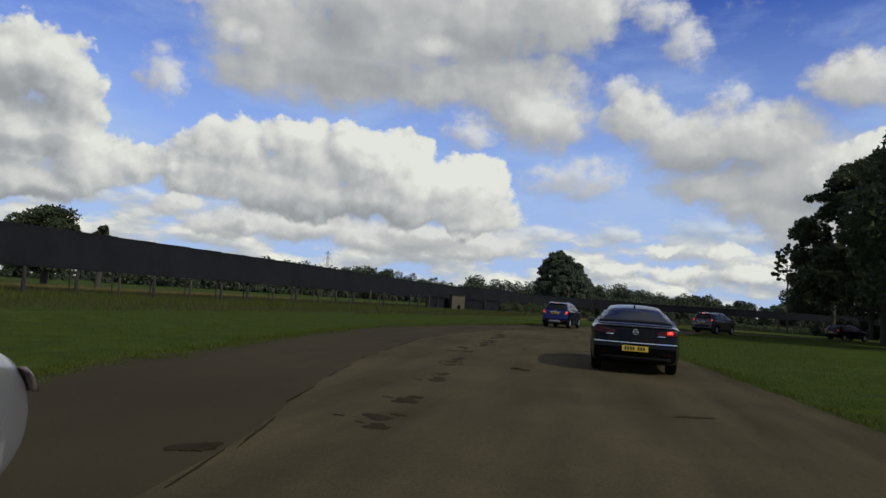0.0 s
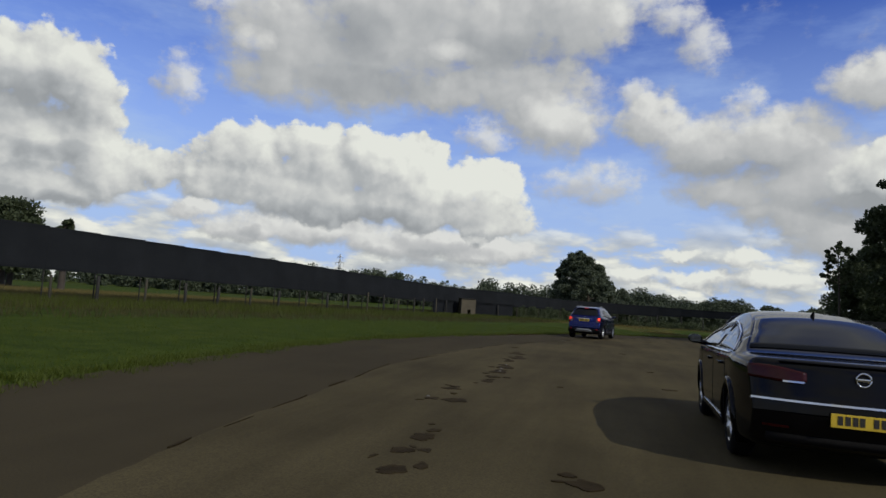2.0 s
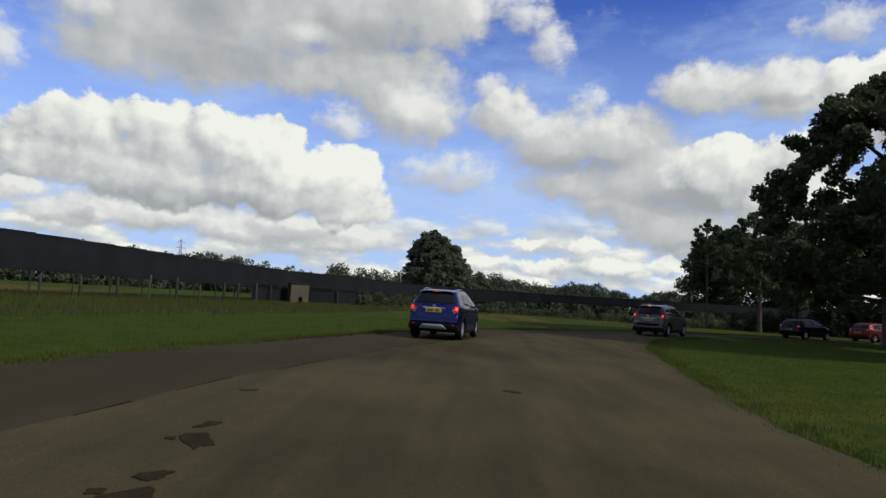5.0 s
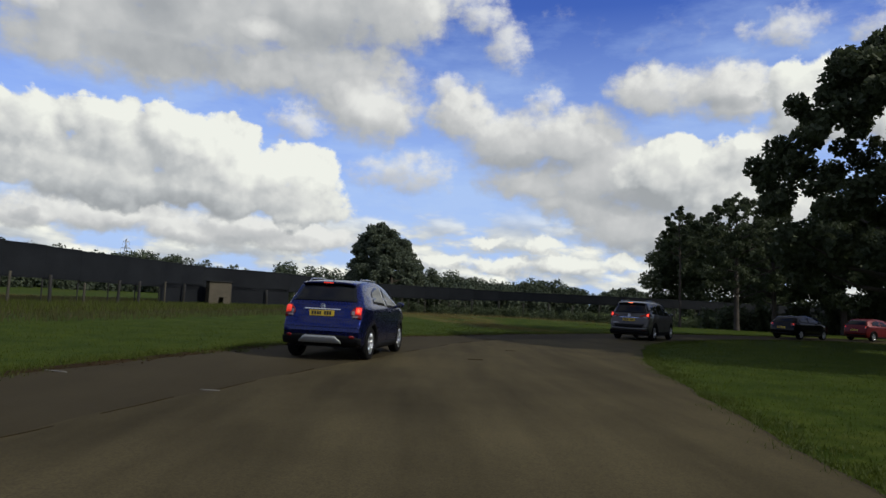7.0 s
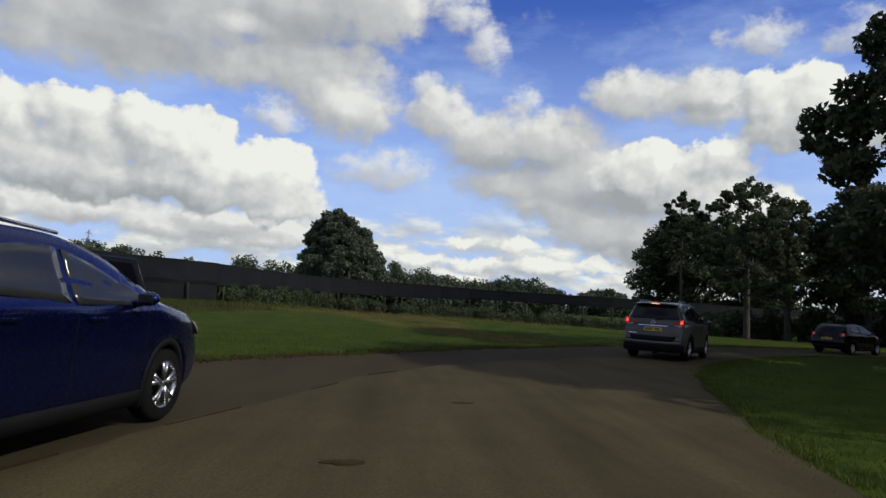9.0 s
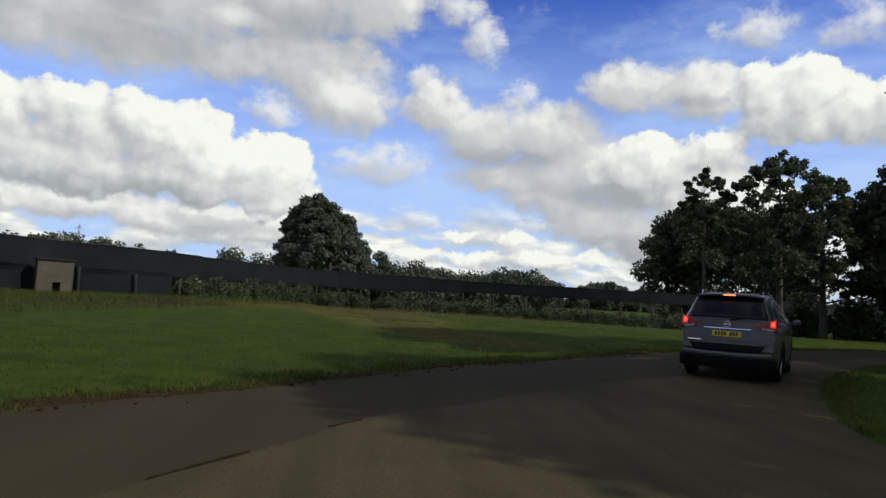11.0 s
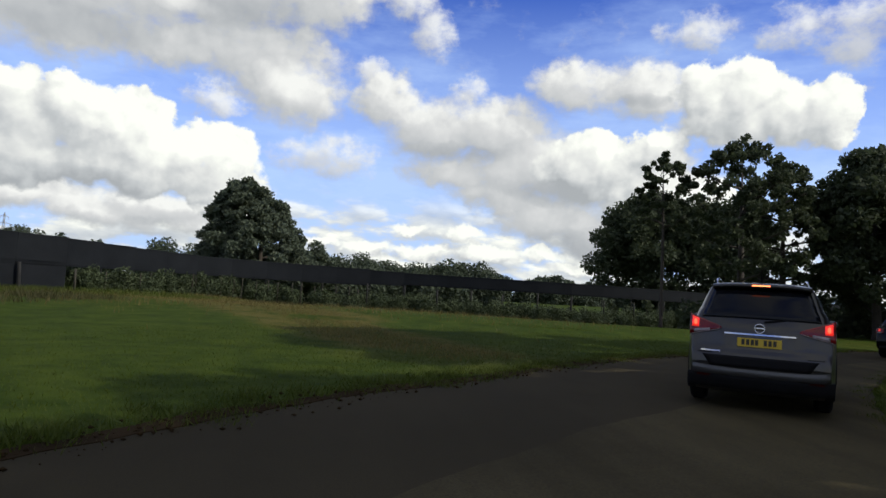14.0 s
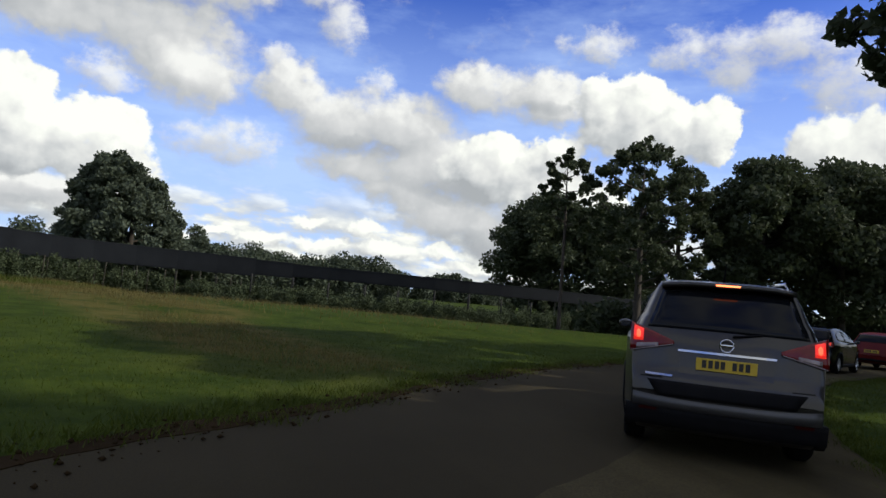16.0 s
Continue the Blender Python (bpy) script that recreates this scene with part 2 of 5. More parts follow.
# ---------- materials ----------
def shader(name, dark, light, scale=2.0, rough=0.7, metal=0.0, bump=0.15, fine=40.0, spread=0.5, coat=0.0, rough_vary=0.1, own=0.0, spec=0.5):
    """A surface that varies at two scales between two colours; own: how much each piece differs."""
    m = bpy.data.materials.new(name)
    m.use_nodes = True
    g = Graph(m.node_tree)
    bsdf = m.node_tree.nodes["Principled BSDF"]
    where = g.add("ShaderNodeTexCoord").outputs["Object"]
    big, small = g.noise(where, scale, 5.0, 0.6), g.noise(where, fine, 4.0, 0.65)
    mixed = g.math("ADD", g.math("MULTIPLY", big.outputs[0], 1 - spread * 0.5), g.math("MULTIPLY", small.outputs[0], spread * 0.5))
    fac = g.math("MULTIPLY", g.math("SUBTRACT", mixed, 0.3), 2.4, clamp=True)
    if own:
        fac = g.math("ADD", fac, g.math("MULTIPLY", g.math("SUBTRACT", g.add("ShaderNodeObjectInfo").outputs["Random"], 0.5), own), clamp=True)
    g.link(g.mix(fac, dark, light), bsdf.inputs["Base Color"])
    r = g.math("ADD", rough - rough_vary / 2, g.math("MULTIPLY", small.outputs[0], rough_vary))
    g.link(r, bsdf.inputs["Roughness"])
    bsdf.inputs["Metallic"].default_value = metal
    bsdf.inputs["Coat Weight"].default_value = coat
    bsdf.inputs["Coat Roughness"].default_value = 0.06
    bsdf.inputs["Specular IOR Level"].default_value = spec
    if bump:
        b = g.add("ShaderNodeBump")
        b.inputs["Strength"].default_value, b.inputs["Distance"].default_value = bump, 0.02
        g.link(small.outputs[0], b.inputs["Height"])
        g.link(b.outputs[0], bsdf.inputs["Normal"])
    return m


def glow(name, colour, strength):
    m = bpy.data.materials.new(name)
    m.use_nodes = True
    b = m.node_tree.nodes["Principled BSDF"]
    b.inputs["Base Color"].default_value = (*colour, 1)
    b.inputs["Emission Color"].default_value = (*colour, 1)
    b.inputs["Emission Strength"].default_value = strength
    b.inputs["Roughness"].default_value = 0.2
    return m


def leafy(name, dark, light, lit=0.35):
    m = bpy.data.materials.new(name)
    m.use_nodes = True
    g = Graph(m.node_tree)
    bsdf = m.node_tree.nodes["Principled BSDF"]
    island = g.add("ShaderNodeNewGeometry").outputs["Random Per Island"]
    clump = g.noise(g.add("ShaderNodeTexCoord").outputs["Object"], 0.6, 3.0)
    fac = g.math("ADD", g.math("MULTIPLY", island, 0.5), g.math("MULTIPLY", clump.outputs[0], 0.6), clamp=True)
    col = g.mix(fac, dark, light)
    g.link(col, bsdf.inputs["Base Color"])
    bsdf.inputs["Roughness"].default_value = 0.65
    bsdf.inputs["Specular IOR Level"].default_value = 0.25
    through_leaf = g.add("ShaderNodeBsdfTranslucent")
    g.link(col, through_leaf.inputs[0])
    both_sides = g.add("ShaderNodeMixShader")
    both_sides.inputs[0].default_value = lit
    g.link(bsdf.outputs[0], both_sides.inputs[1])
    g.link(through_leaf.outputs[0], both_sides.inputs[2])
    g.link(both_sides.outputs[0], m.node_tree.nodes["Material Output"].inputs[0])
    return m


WORN_TRACKS = [((-40, 60), (-12, 91), 2.2), ((-12, 91), (-3.6, 86.6), 2.2), ((-3.6, 86.6), (0.5, 76.1), 1.8), ((0.5, 76.1), (4.6, 65.7), 1.5), ((0.8, 85.6), (4.3, 76.0), 1.8),
               ((4.3, 76.0), (7.1, 64.7), 1.2), ((-30, 10), (-24, 46), 3.0), ((-24, 46), (-14, 76), 2.6), ((3, 98), (26, 99), 2.5)]


def ground_material():
    m = bpy.data.materials.new("meadow")
    m.use_nodes = True
    g = Graph(m.node_tree)
    bsdf = m.node_tree.nodes["Principled BSDF"]
    where = g.add("ShaderNodeTexCoord").outputs["Object"]
    broad, mid, fine = g.noise(where, 0.045, 4.0), g.noise(where, 0.9, 7.0, 0.75), g.noise(where, 7.0, 6.0, 0.75)
    green = g.mix(g.ramp(mid.outputs[0], (0.40, 0.0), (0.62, 1.0)), (0.022, 0.041, 0.004), (0.064, 0.088, 0.010))
    dry = g.math("ADD", g.math("MULTIPLY", g.math("SUBTRACT", broad.outputs[0], 0.53), 5.0), g.math("MULTIPLY", g.math("SUBTRACT", mid.outputs[0], 0.5), 1.6), clamp=True)
    col = g.mix(g.math("MULTIPLY", dry, 0.6), green, (0.120, 0.092, 0.022))
    col = g.mix(g.math("MULTIPLY", fine.outputs[0], 0.7), col, (0.023, 0.038, 0.004))
    # worn straw-coloured tracks, each between two places
    flat = g.vec("MULTIPLY", where, (1.0, 1.0, 0.0))
    flat = g.vec("ADD", flat, g.vec("SCALE", g.vec("SUBTRACT", g.noise(where, 0.16, 3.0).outputs["Color"], (0.5, 0.5, 0.5)), scale=3.0))
    worn = None
    for (x0, y0), (x1, y1), half in WORN_TRACKS:
        long = math.hypot(x1 - x0, y1 - y0)
        ux, uy = (x1 - x0) / long, (y1 - y0) / long
        rel = g.vec("SUBTRACT", flat, (x0, y0, 0))
        s = g.vec("DOT_PRODUCT", rel, (ux, uy, 0))
        s = g.math("MINIMUM", g.math("MAXIMUM", s, 0.0), long)
        across = g.add("ShaderNodeCombineXYZ")
        g.link(g.math("MULTIPLY", s, ux), across.inputs[0]), g.link(g.math("MULTIPLY", s, uy), across.inputs[1])
        d = g.vec("LENGTH", g.vec("MULTIPLY", g.vec("SUBTRACT", rel, across.outputs[0]), (1.0, 1.0, 0.0)))
        near = g.math("SUBTRACT", 1.0, g.math("DIVIDE", d, half), clamp=True)
        worn = near if worn is None else g.math("MAXIMUM", worn, near)
    worn = g.math("MULTIPLY", g.math("MULTIPLY", worn, 1.7, clamp=True), g.ramp(mid.outputs[0], (0.36, 0.10), (0.60, 0.75)))
    col = g.mix(g.math("MULTIPLY", worn, 0.8), col, (0.125, 0.088, 0.030))
    g.link(col, bsdf.inputs["Base Color"])
    bsdf.inputs["Roughness"].default_value = 0.9
    bsdf.inputs["Specular IOR Level"].default_value = 0.04
    b = g.add("ShaderNodeBump")
    b.inputs["Strength"].default_value, b.inputs["Distance"].default_value = 0.7, 0.06
    g.link(fine.outputs[0], b.inputs["Height"])
    g.link(b.outputs[0], bsdf.inputs["Normal"])
    return m


def road_material(name, dark, light, streak):
    m = bpy.data.materials.new(name)
    m.use_nodes = True
    g = Graph(m.node_tree)
    bsdf = m.node_tree.nodes["Principled BSDF"]
    where = g.add("ShaderNodeTexCoord").outputs["Object"]
    broad, mid, grit = g.noise(where, 0.22, 5.0, 0.6), g.noise(g.vec("MULTIPLY", where, (1.0, 0.12, 1.0)), 1.3, 4.0), g.noise(where, 60.0, 3.0, 0.7)
    fac = g.math("ADD", g.math("MULTIPLY", broad.outputs[0], 0.7), g.math("MULTIPLY", mid.outputs[0], streak))
    col = g.mix(g.ramp(fac, (0.42, 0.0), (0.95, 1.0)), dark, light)
    col = g.mix(g.ramp(grit.outputs[0], (0.3, 0.55), (0.6, 0.0)), col, (0.02, 0.018, 0.016))
    patch = g.noise(g.vec("MULTIPLY", where, (1.0, 0.45, 1.0)), 1.3, 5.0, 0.6)
    col = g.mix(g.ramp(patch.outputs[0], (0.60, 0.0), (0.76, 0.16)), col, (0.030, 0.024, 0.013))
    g.link(col, bsdf.inputs["Base Color"])
    bsdf.inputs["Roughness"].default_value = 0.9
    bsdf.inputs["Specular IOR Level"].default_value = 0.03
    b = g.add("ShaderNodeBump")
    b.inputs["Strength"].default_value, b.inputs["Distance"].default_value = 0.35, 0.01
    g.link(grit.outputs[0], b.inputs["Height"])
    g.link(b.outputs[0], bsdf.inputs["Normal"])
    return m


MEADOW = ground_material()
ASPHALT = road_material("asphalt", (0.042, 0.0345, 0.0190), (0.076, 0.0625, 0.0345), 0.35)
WORN = road_material("worn_asphalt", (0.033, 0.0272, 0.0138), (0.102, 0.0840, 0.0425), 0.7)
TAR = shader("tar", (0.014, 0.010, 0.0050), (0.036, 0.026, 0.012), 6.0, 0.9, bump=0.4, spec=0.05)
CRACK = shader("old_crack", (0.022, 0.016, 0.007), (0.050, 0.037, 0.015), 6.0, 0.9, bump=0.4, spec=0.05)
PUDDLE = shader("pothole_stone", (0.06, 0.055, 0.05), (0.17, 0.16, 0.15), 9.0, 0.6, bump=0.3)
SHEET = shader("fence_sheet", (0.0085, 0.0098, 0.0118), (0.0165, 0.0185, 0.0215), 0.5, 0.8, bump=0.05, fine=12, spec=0.08)
POST_PALE = shader("weathered_post", (0.020, 0.018, 0.011), (0.056, 0.049, 0.033), 2.0, 0.85, bump=0.3, own=0.6)
POST_DARK = shader("dark_post", (0.008, 0.008, 0.007), (0.022, 0.020, 0.017), 2.0, 0.85, bump=0.3, own=0.4)
BOARD = shader("pale_board", (0.048, 0.040, 0.025), (0.090, 0.076, 0.050), 1.2, 0.8, bump=0.2)
STEEL = shader("galvanised_steel", (0.30, 0.31, 0.32), (0.45, 0.46, 0.47), 3.0, 0.5, 0.7)
BARK = shader("bark", (0.025, 0.020, 0.015), (0.065, 0.052, 0.040), 1.5, 0.9, bump=0.8, fine=14)
LEAF_DARK = leafy("leaf_dark", (0.032, 0.042, 0.022), (0.074, 0.094, 0.044))
LEAF_MID = leafy("leaf_mid", (0.058, 0.074, 0.050), (0.120, 0.145, 0.092))
LEAF_BRAMBLE = leafy("leaf_bramble", (0.038, 0.054, 0.026), (0.090, 0.112, 0.052), 0.25)
LEAF_FAR = leafy("leaf_far", (0.042, 0.056, 0.038), (0.080, 0.100, 0.058), 0.25)
BLADE = leafy("grass_blade", (0.033, 0.053, 0.0048), (0.085, 0.106, 0.0122))
STRAW = leafy("straw", (0.085, 0.072, 0.022), (0.19, 0.150, 0.050))
STRAW_DULL = leafy("seeding_grass", (0.030, 0.034, 0.010), (0.085, 0.076, 0.028))
PAINT_BLACK = shader("black_paint", (0.002, 0.002, 0.0022), (0.004, 0.004, 0.0045), 1.2, 0.11, 0.0, 0.0, coat=0.04, rough_vary=0.05, spec=0.16)
PAINT_GREY = shader("grey_metallic_paint", (0.034, 0.0325, 0.030), (0.052, 0.049, 0.045), 1.2, 0.36, 0.8, 0.0, coat=0.5, rough_vary=0.1)
# lighter copy of the body grey: light on the bumper lip put into colour
PAINT_GREY_LIT = shader("grey_paint_lit", (0.060, 0.060, 0.060), (0.095, 0.094, 0.092), 1.2, 0.45, 0.5, 0.0, coat=0.2)
PAINT_BLUE = shader("blue_metallic_paint", (0.003, 0.008, 0.066), (0.005, 0.013, 0.105), 1.2, 0.27, 0.85, 0.0, coat=0.5, rough_vary=0.1)
PAINT_SILVER = shader("silver_paint", (0.32, 0.33, 0.34), (0.45, 0.46, 0.47), 1.2, 0.3, 0.6, 0.0, coat=0.8)
PAINT_RED = shader("red_paint", (0.085, 0.004, 0.005), (0.12, 0.007, 0.007), 1.2, 0.4, 0.2, 0.0, coat=0.1, spec=0.2)
GLASS = shader("tinted_glass", (0.005, 0.006, 0.008), (0.010, 0.011, 0.013), 1.0, 0.08, 0.0, 0.0, rough_vary=0.04, spec=0.18)
GLASS_CLEAR = shader("window_glass", (0.014, 0.015, 0.017), (0.03, 0.032, 0.034), 1.0, 0.06, 0.0, 0.0, rough_vary=0.03, spec=0.35)
PLASTIC = shader("black_plastic", (0.004, 0.004, 0.0045), (0.009, 0.009, 0.010), 3.0, 0.7, bump=0.1, spec=0.10)
RUBBER = shader("tyre_rubber", (0.005, 0.005, 0.005), (0.012, 0.0115, 0.011), 5.0, 0.9, bump=0.2, spec=0.08)
CHROME = shader("chrome", (0.55, 0.56, 0.58), (0.7, 0.71, 0.73), 2.0, 0.12, 1.0, 0.0)
ALLOY = shader("alloy", (0.45, 0.46, 0.47), (0.62, 0.63, 0.64), 2.0, 0.28, 1.0, 0.0)
# dull silver of the skid plate, used again for the roof glare
SKID_GLARE = shader("silver_skid_and_glare", (0.25, 0.26, 0.26), (0.36, 0.37, 0.37), 2.0, 0.45, 0.5, 0.05)
LENS_RED = shader("red_lens", (0.09, 0.003, 0.004), (0.20, 0.009, 0.009), 6.0, 0.15, 0.0, 0.0, coat=0.3, spec=0.3)
LENS_DARK = shader("smoked_red_lens", (0.016, 0.0015, 0.0015), (0.038, 0.003, 0.003), 6.0, 0.2, 0.0, 0.0, coat=0.1, spec=0.2)
DIRT = shader("bare_earth", (0.016, 0.0105, 0.005), (0.044, 0.028, 0.013), 0.8, 0.95, bump=0.6, fine=18, spec=0.02)
LENS_CLEAR = shader("clear_lens", (0.10, 0.07, 0.07), (0.26, 0.21, 0.21), 9.0, 0.12, 0.4, 0.0, coat=0.6)
MIRROR = shader("mirror_glass", (0.10, 0.11, 0.12), (0.14, 0.15, 0.16), 2.0, 0.1, 1.0, 0.0)
LAMP_ON = glow("brake_lamp", (1.0, 0.07, 0.03), 2.2)
LAMP_GLOW = glow("lamp_glow", (0.9, 0.03, 0.02), 0.55)
LAMP_HIGH = glow("high_brake_lamp", (1.0, 0.20, 0.07), 3.0)
LAMP_DIM = glow("tail_lamp", (1.0, 0.05, 0.02), 0.35)
PLATE = shader("yellow_plate", (0.50, 0.34, 0.02), (0.62, 0.44, 0.04), 4.0, 0.4, 0.0, 0.0)
PLATE_INK = shader("plate_ink", (0.015, 0.013, 0.01), (0.03, 0.026, 0.02), 4.0, 0.5, 0.0, 0.0)


# ---------- building helpers ----------
def part(name, bm, material, parent=None, label="", smooth=False):
    """Links a bmesh as one mesh object, under a thing or a part."""
    me = bpy.data.meshes.new(name)
    bmesh.ops.recalc_face_normals(bm, faces=bm.faces)
    bm.to_mesh(me)
    bm.free()
    me.materials.append(material)
    if smooth:
        me.shade_smooth()
    ob = new(name, me)
    if parent is not None:
        ob.parent = parent
    if label:
        ob["label"] = label
    return ob


def thing(name, label, category, group="", at=None):
    ob = new(name)
    ob.empty_display_size = 0.3
    if at is not None:
        ob.matrix_basis = at
    return tagged(ob, label, category, group)


def add_box(bm, centre, size, turn=0.0, bevel=0.0):
    made = bmesh.ops.create_cube(bm, size=1, matrix=Matrix.Translation(centre) @ Matrix.Rotation(turn, 4, "Z") @ Matrix.Diagonal((*size, 1)))
    if bevel:
        edges = list({e for vert in made["verts"] for e in vert.link_edges})
        bmesh.ops.bevel(bm, geom=edges, offset=bevel, segments=2, affect="EDGES", profile=0.6)
    return bm


def add_tube(bm, pts, radii, sides=7):
    """A tapered tube along points."""
    rings = []
    for i, p in enumerate(pts):
        a, b = Vector(pts[max(0, i - 1)]), Vector(pts[min(len(pts) - 1, i + 1)])
        way = (b - a).normalized()
        side = way.cross(Vector((0.13, 0.97, 0.2))).normalized()
        up = way.cross(side)
        rings.append([bm.verts.new(Vector(p) + (side * math.cos(k * math.tau / sides) + up * math.sin(k * math.tau / sides)) * radii[i]) for k in range(sides)])
    for r0, r1 in zip(rings, rings[1:]):
        for k in range(sides):
            bm.faces.new((r0[k], r0[(k + 1) % sides], r1[(k + 1) % sides], r1[k]))
    for ring in (rings[0], rings[-1]):
        try:
            bm.faces.new(ring)
        except ValueError:
            pass
    return bm


def add_lathe(bm, profile, centre, axis="X", steps=28):
    """Turns (radius, along) pairs round an axis."""
    rings = []
    for r, h in profile:
        ring = []
        for k in range(steps):
            a = k * math.tau / steps
            c, s = math.cos(a) * r, math.sin(a) * r
            ring.append(bm.verts.new(Vector(centre) + (Vector((h, c, s)) if axis == "X" else Vector((c, s, h)))))
        rings.append(ring)
    for r0, r1 in zip(rings, rings[1:]):
        for k in range(steps):
            bm.faces.new((r0[k], r0[(k + 1) % steps], r1[(k + 1) % steps], r1[k]))
    return bm


def slab(fn, nu, nv, inward):
    """A thin curved plate: fn(u, v) gives its outer face, inward its depth."""
    bm = bmesh.new()
    inward = Vector(inward)
    out = [[bm.verts.new(fn(i / nu, j / nv)) for j in range(nv + 1)] for i in range(nu + 1)]
    back_side = [[bm.verts.new(vert.co + inward) for vert in row] for row in out]
    for i in range(nu):
        for j in range(nv):
            bm.faces.new((out[i][j], out[i + 1][j], out[i + 1][j + 1], out[i][j + 1]))
            bm.faces.new((back_side[i][j], back_side[i][j + 1], back_side[i + 1][j + 1], back_side[i + 1][j]))
    rim = [(i, 0) for i in range(nu)] + [(nu, j) for j in range(nv)] + [(i, nv) for i in range(nu, 0, -1)] + [(0, j) for j in range(nv, 0, -1)]
    for (a, b), (c, d) in zip(rim, rim[1:] + rim[:1]):
        bm.faces.new((out[a][b], back_side[a][b], back_side[c][d], out[c][d]))
    return bm


def catmull(ctrl, n):
    """Smooth points along control points, evenly by length."""
    p = np.array([ctrl[0], *ctrl, ctrl[-1]], float)
    dense = []
    for i in range(1, len(p) - 2):
        a, b, c, d = p[i - 1], p[i], p[i + 1], p[i + 2]
        for t in np.linspace(0, 1, 16, endpoint=False):
            dense.append(0.5 * (2 * b + (c - a) * t + (2 * a - 5 * b + 4 * c - d) * t * t + (3 * b - a - 3 * c + d) * t ** 3))
    dense.append(p[-1])
    dense = np.array(dense)
    s = np.concatenate([[0], np.cumsum(np.linalg.norm(np.diff(dense, axis=0), axis=1))])
    q = np.linspace(0, s[-1], n)
    return np.stack([np.interp(q, s, dense[:, k]) for k in range(dense.shape[1])], 1)


def big_mesh(name, verts, corners, material, parent=None, label="", size=4):
    """A mesh of many separate polygons of one size, from arrays."""
    me = bpy.data.meshes.new(name)
    n = len(corners) // size
    me.vertices.add(len(verts))
    me.vertices.foreach_set("co", np.asarray(verts, np.float32).ravel())
    me.loops.add(len(corners))
    me.loops.foreach_set("vertex_index", np.asarray(corners, np.int32))
    me.polygons.add(n)
    me.polygons.foreach_set("loop_start", np.arange(0, n * size, size, dtype=np.int32))
    me.update(calc_edges=True)
    me.materials.append(material)
    ob = new(name, me)
    if parent is not None:
        ob.parent = parent
    if label:
        ob["label"] = label
    return ob

# ---------- ground, road ----------
def ease(v, a, b):
    t = min(1.0, max(0.0, (v - a) / (b - a)))
    return t * t * (3 - 2 * t)


def ground_z(x, y):
    """Height of the meadow: a low crest before the far fence, and a hollow behind it."""
    calm = max(0.0, 1 - abs(x) / 160) * max(0.0, 1 - abs(y - 40) / 180)
    z = -0.05 + calm * (0.05 * noise.noise(Vector((x * 0.13, y * 0.13, 0))) + 0.02)
    z += 0.25 * math.exp(-((x - 6) / 14) ** 2 - ((y - 82) / 9) ** 2) if y > 60 else 0.0
    z -= 0.9 * ease(y, 87, 98) * ease(x, -7, 3) * (1 - ease(x, 30, 44)) * (1 - ease(y, 118, 135))
    on_road = -14 < x < 30 and -40 < y < 76 and not (x < 2 and y > 64)
    return min(z, -0.035) if on_road else z


def ground_sheet():
    near = np.concatenate([np.linspace(-1500, -140, 10), np.linspace(-120, 160, 113), np.linspace(180, 1500, 10)])
    xs, ys = near, near + 40
    bm = bmesh.new()
    rows = []
    for y in ys:
        row = []
        for x in xs:
            row.append(bm.verts.new((x, y, ground_z(x, y))))
        rows.append(row)
    for a, b in zip(rows, rows[1:]):
        for i in range(len(xs) - 1):
            bm.faces.new((a[i], a[i + 1], b[i + 1], b[i]))
    return part("ground", bm, MEADOW, None, "rough green meadow grass with dry straw patches", True)


tagged(ground_sheet(), category="ground", kind="structure")

LEFT = [(-5, -40), (-5.3, -15), (-6.2, 2), (-7.2, 10), (-8.2, 18), (-8.5, 24), (-8, 30.5), (-6.3, 37.5), (-4, 45.3), (-1.8, 51), (0.9, 54.3), (3.5, 57.7),
        (5.8, 60), (8.1, 62.5), (11.5, 65.6), (14, 67.3), (19, 70.6), (26, 74), (40, 78.5), (75, 84)]
RIGHT = [(4.5, -40), (4.3, -15), (4, 2), (3.8, 8), (3.2, 15.6), (2.7, 22), (2.6, 28), (3.1, 32.5), (4.2, 38.5), (5.5, 45), (7.2, 50.3), (8.6, 53.6),
         (10.6, 57), (13, 60), (16.5, 63.4), (19.5, 65.6), (23, 67.6), (28, 69.8), (41, 74), (76, 79)]
SEAM = [(-2.2, -40), (-2.2, -12), (-2.4, 2), (-3.4, 7.5), (-4.3, 12), (-5.0, 18), (-5.2, 22), (-4.9, 27), (-4.2, 32), (-2.3, 39.5), (0.3, 47.5), (2.2, 51.8),
        (4.3, 54.2), (6.3, 56.3), (8.2, 57.8), (11.5, 61.2), (15.5, 64.6), (20, 67.6), (27, 71.2), (41, 76), (75, 81)]


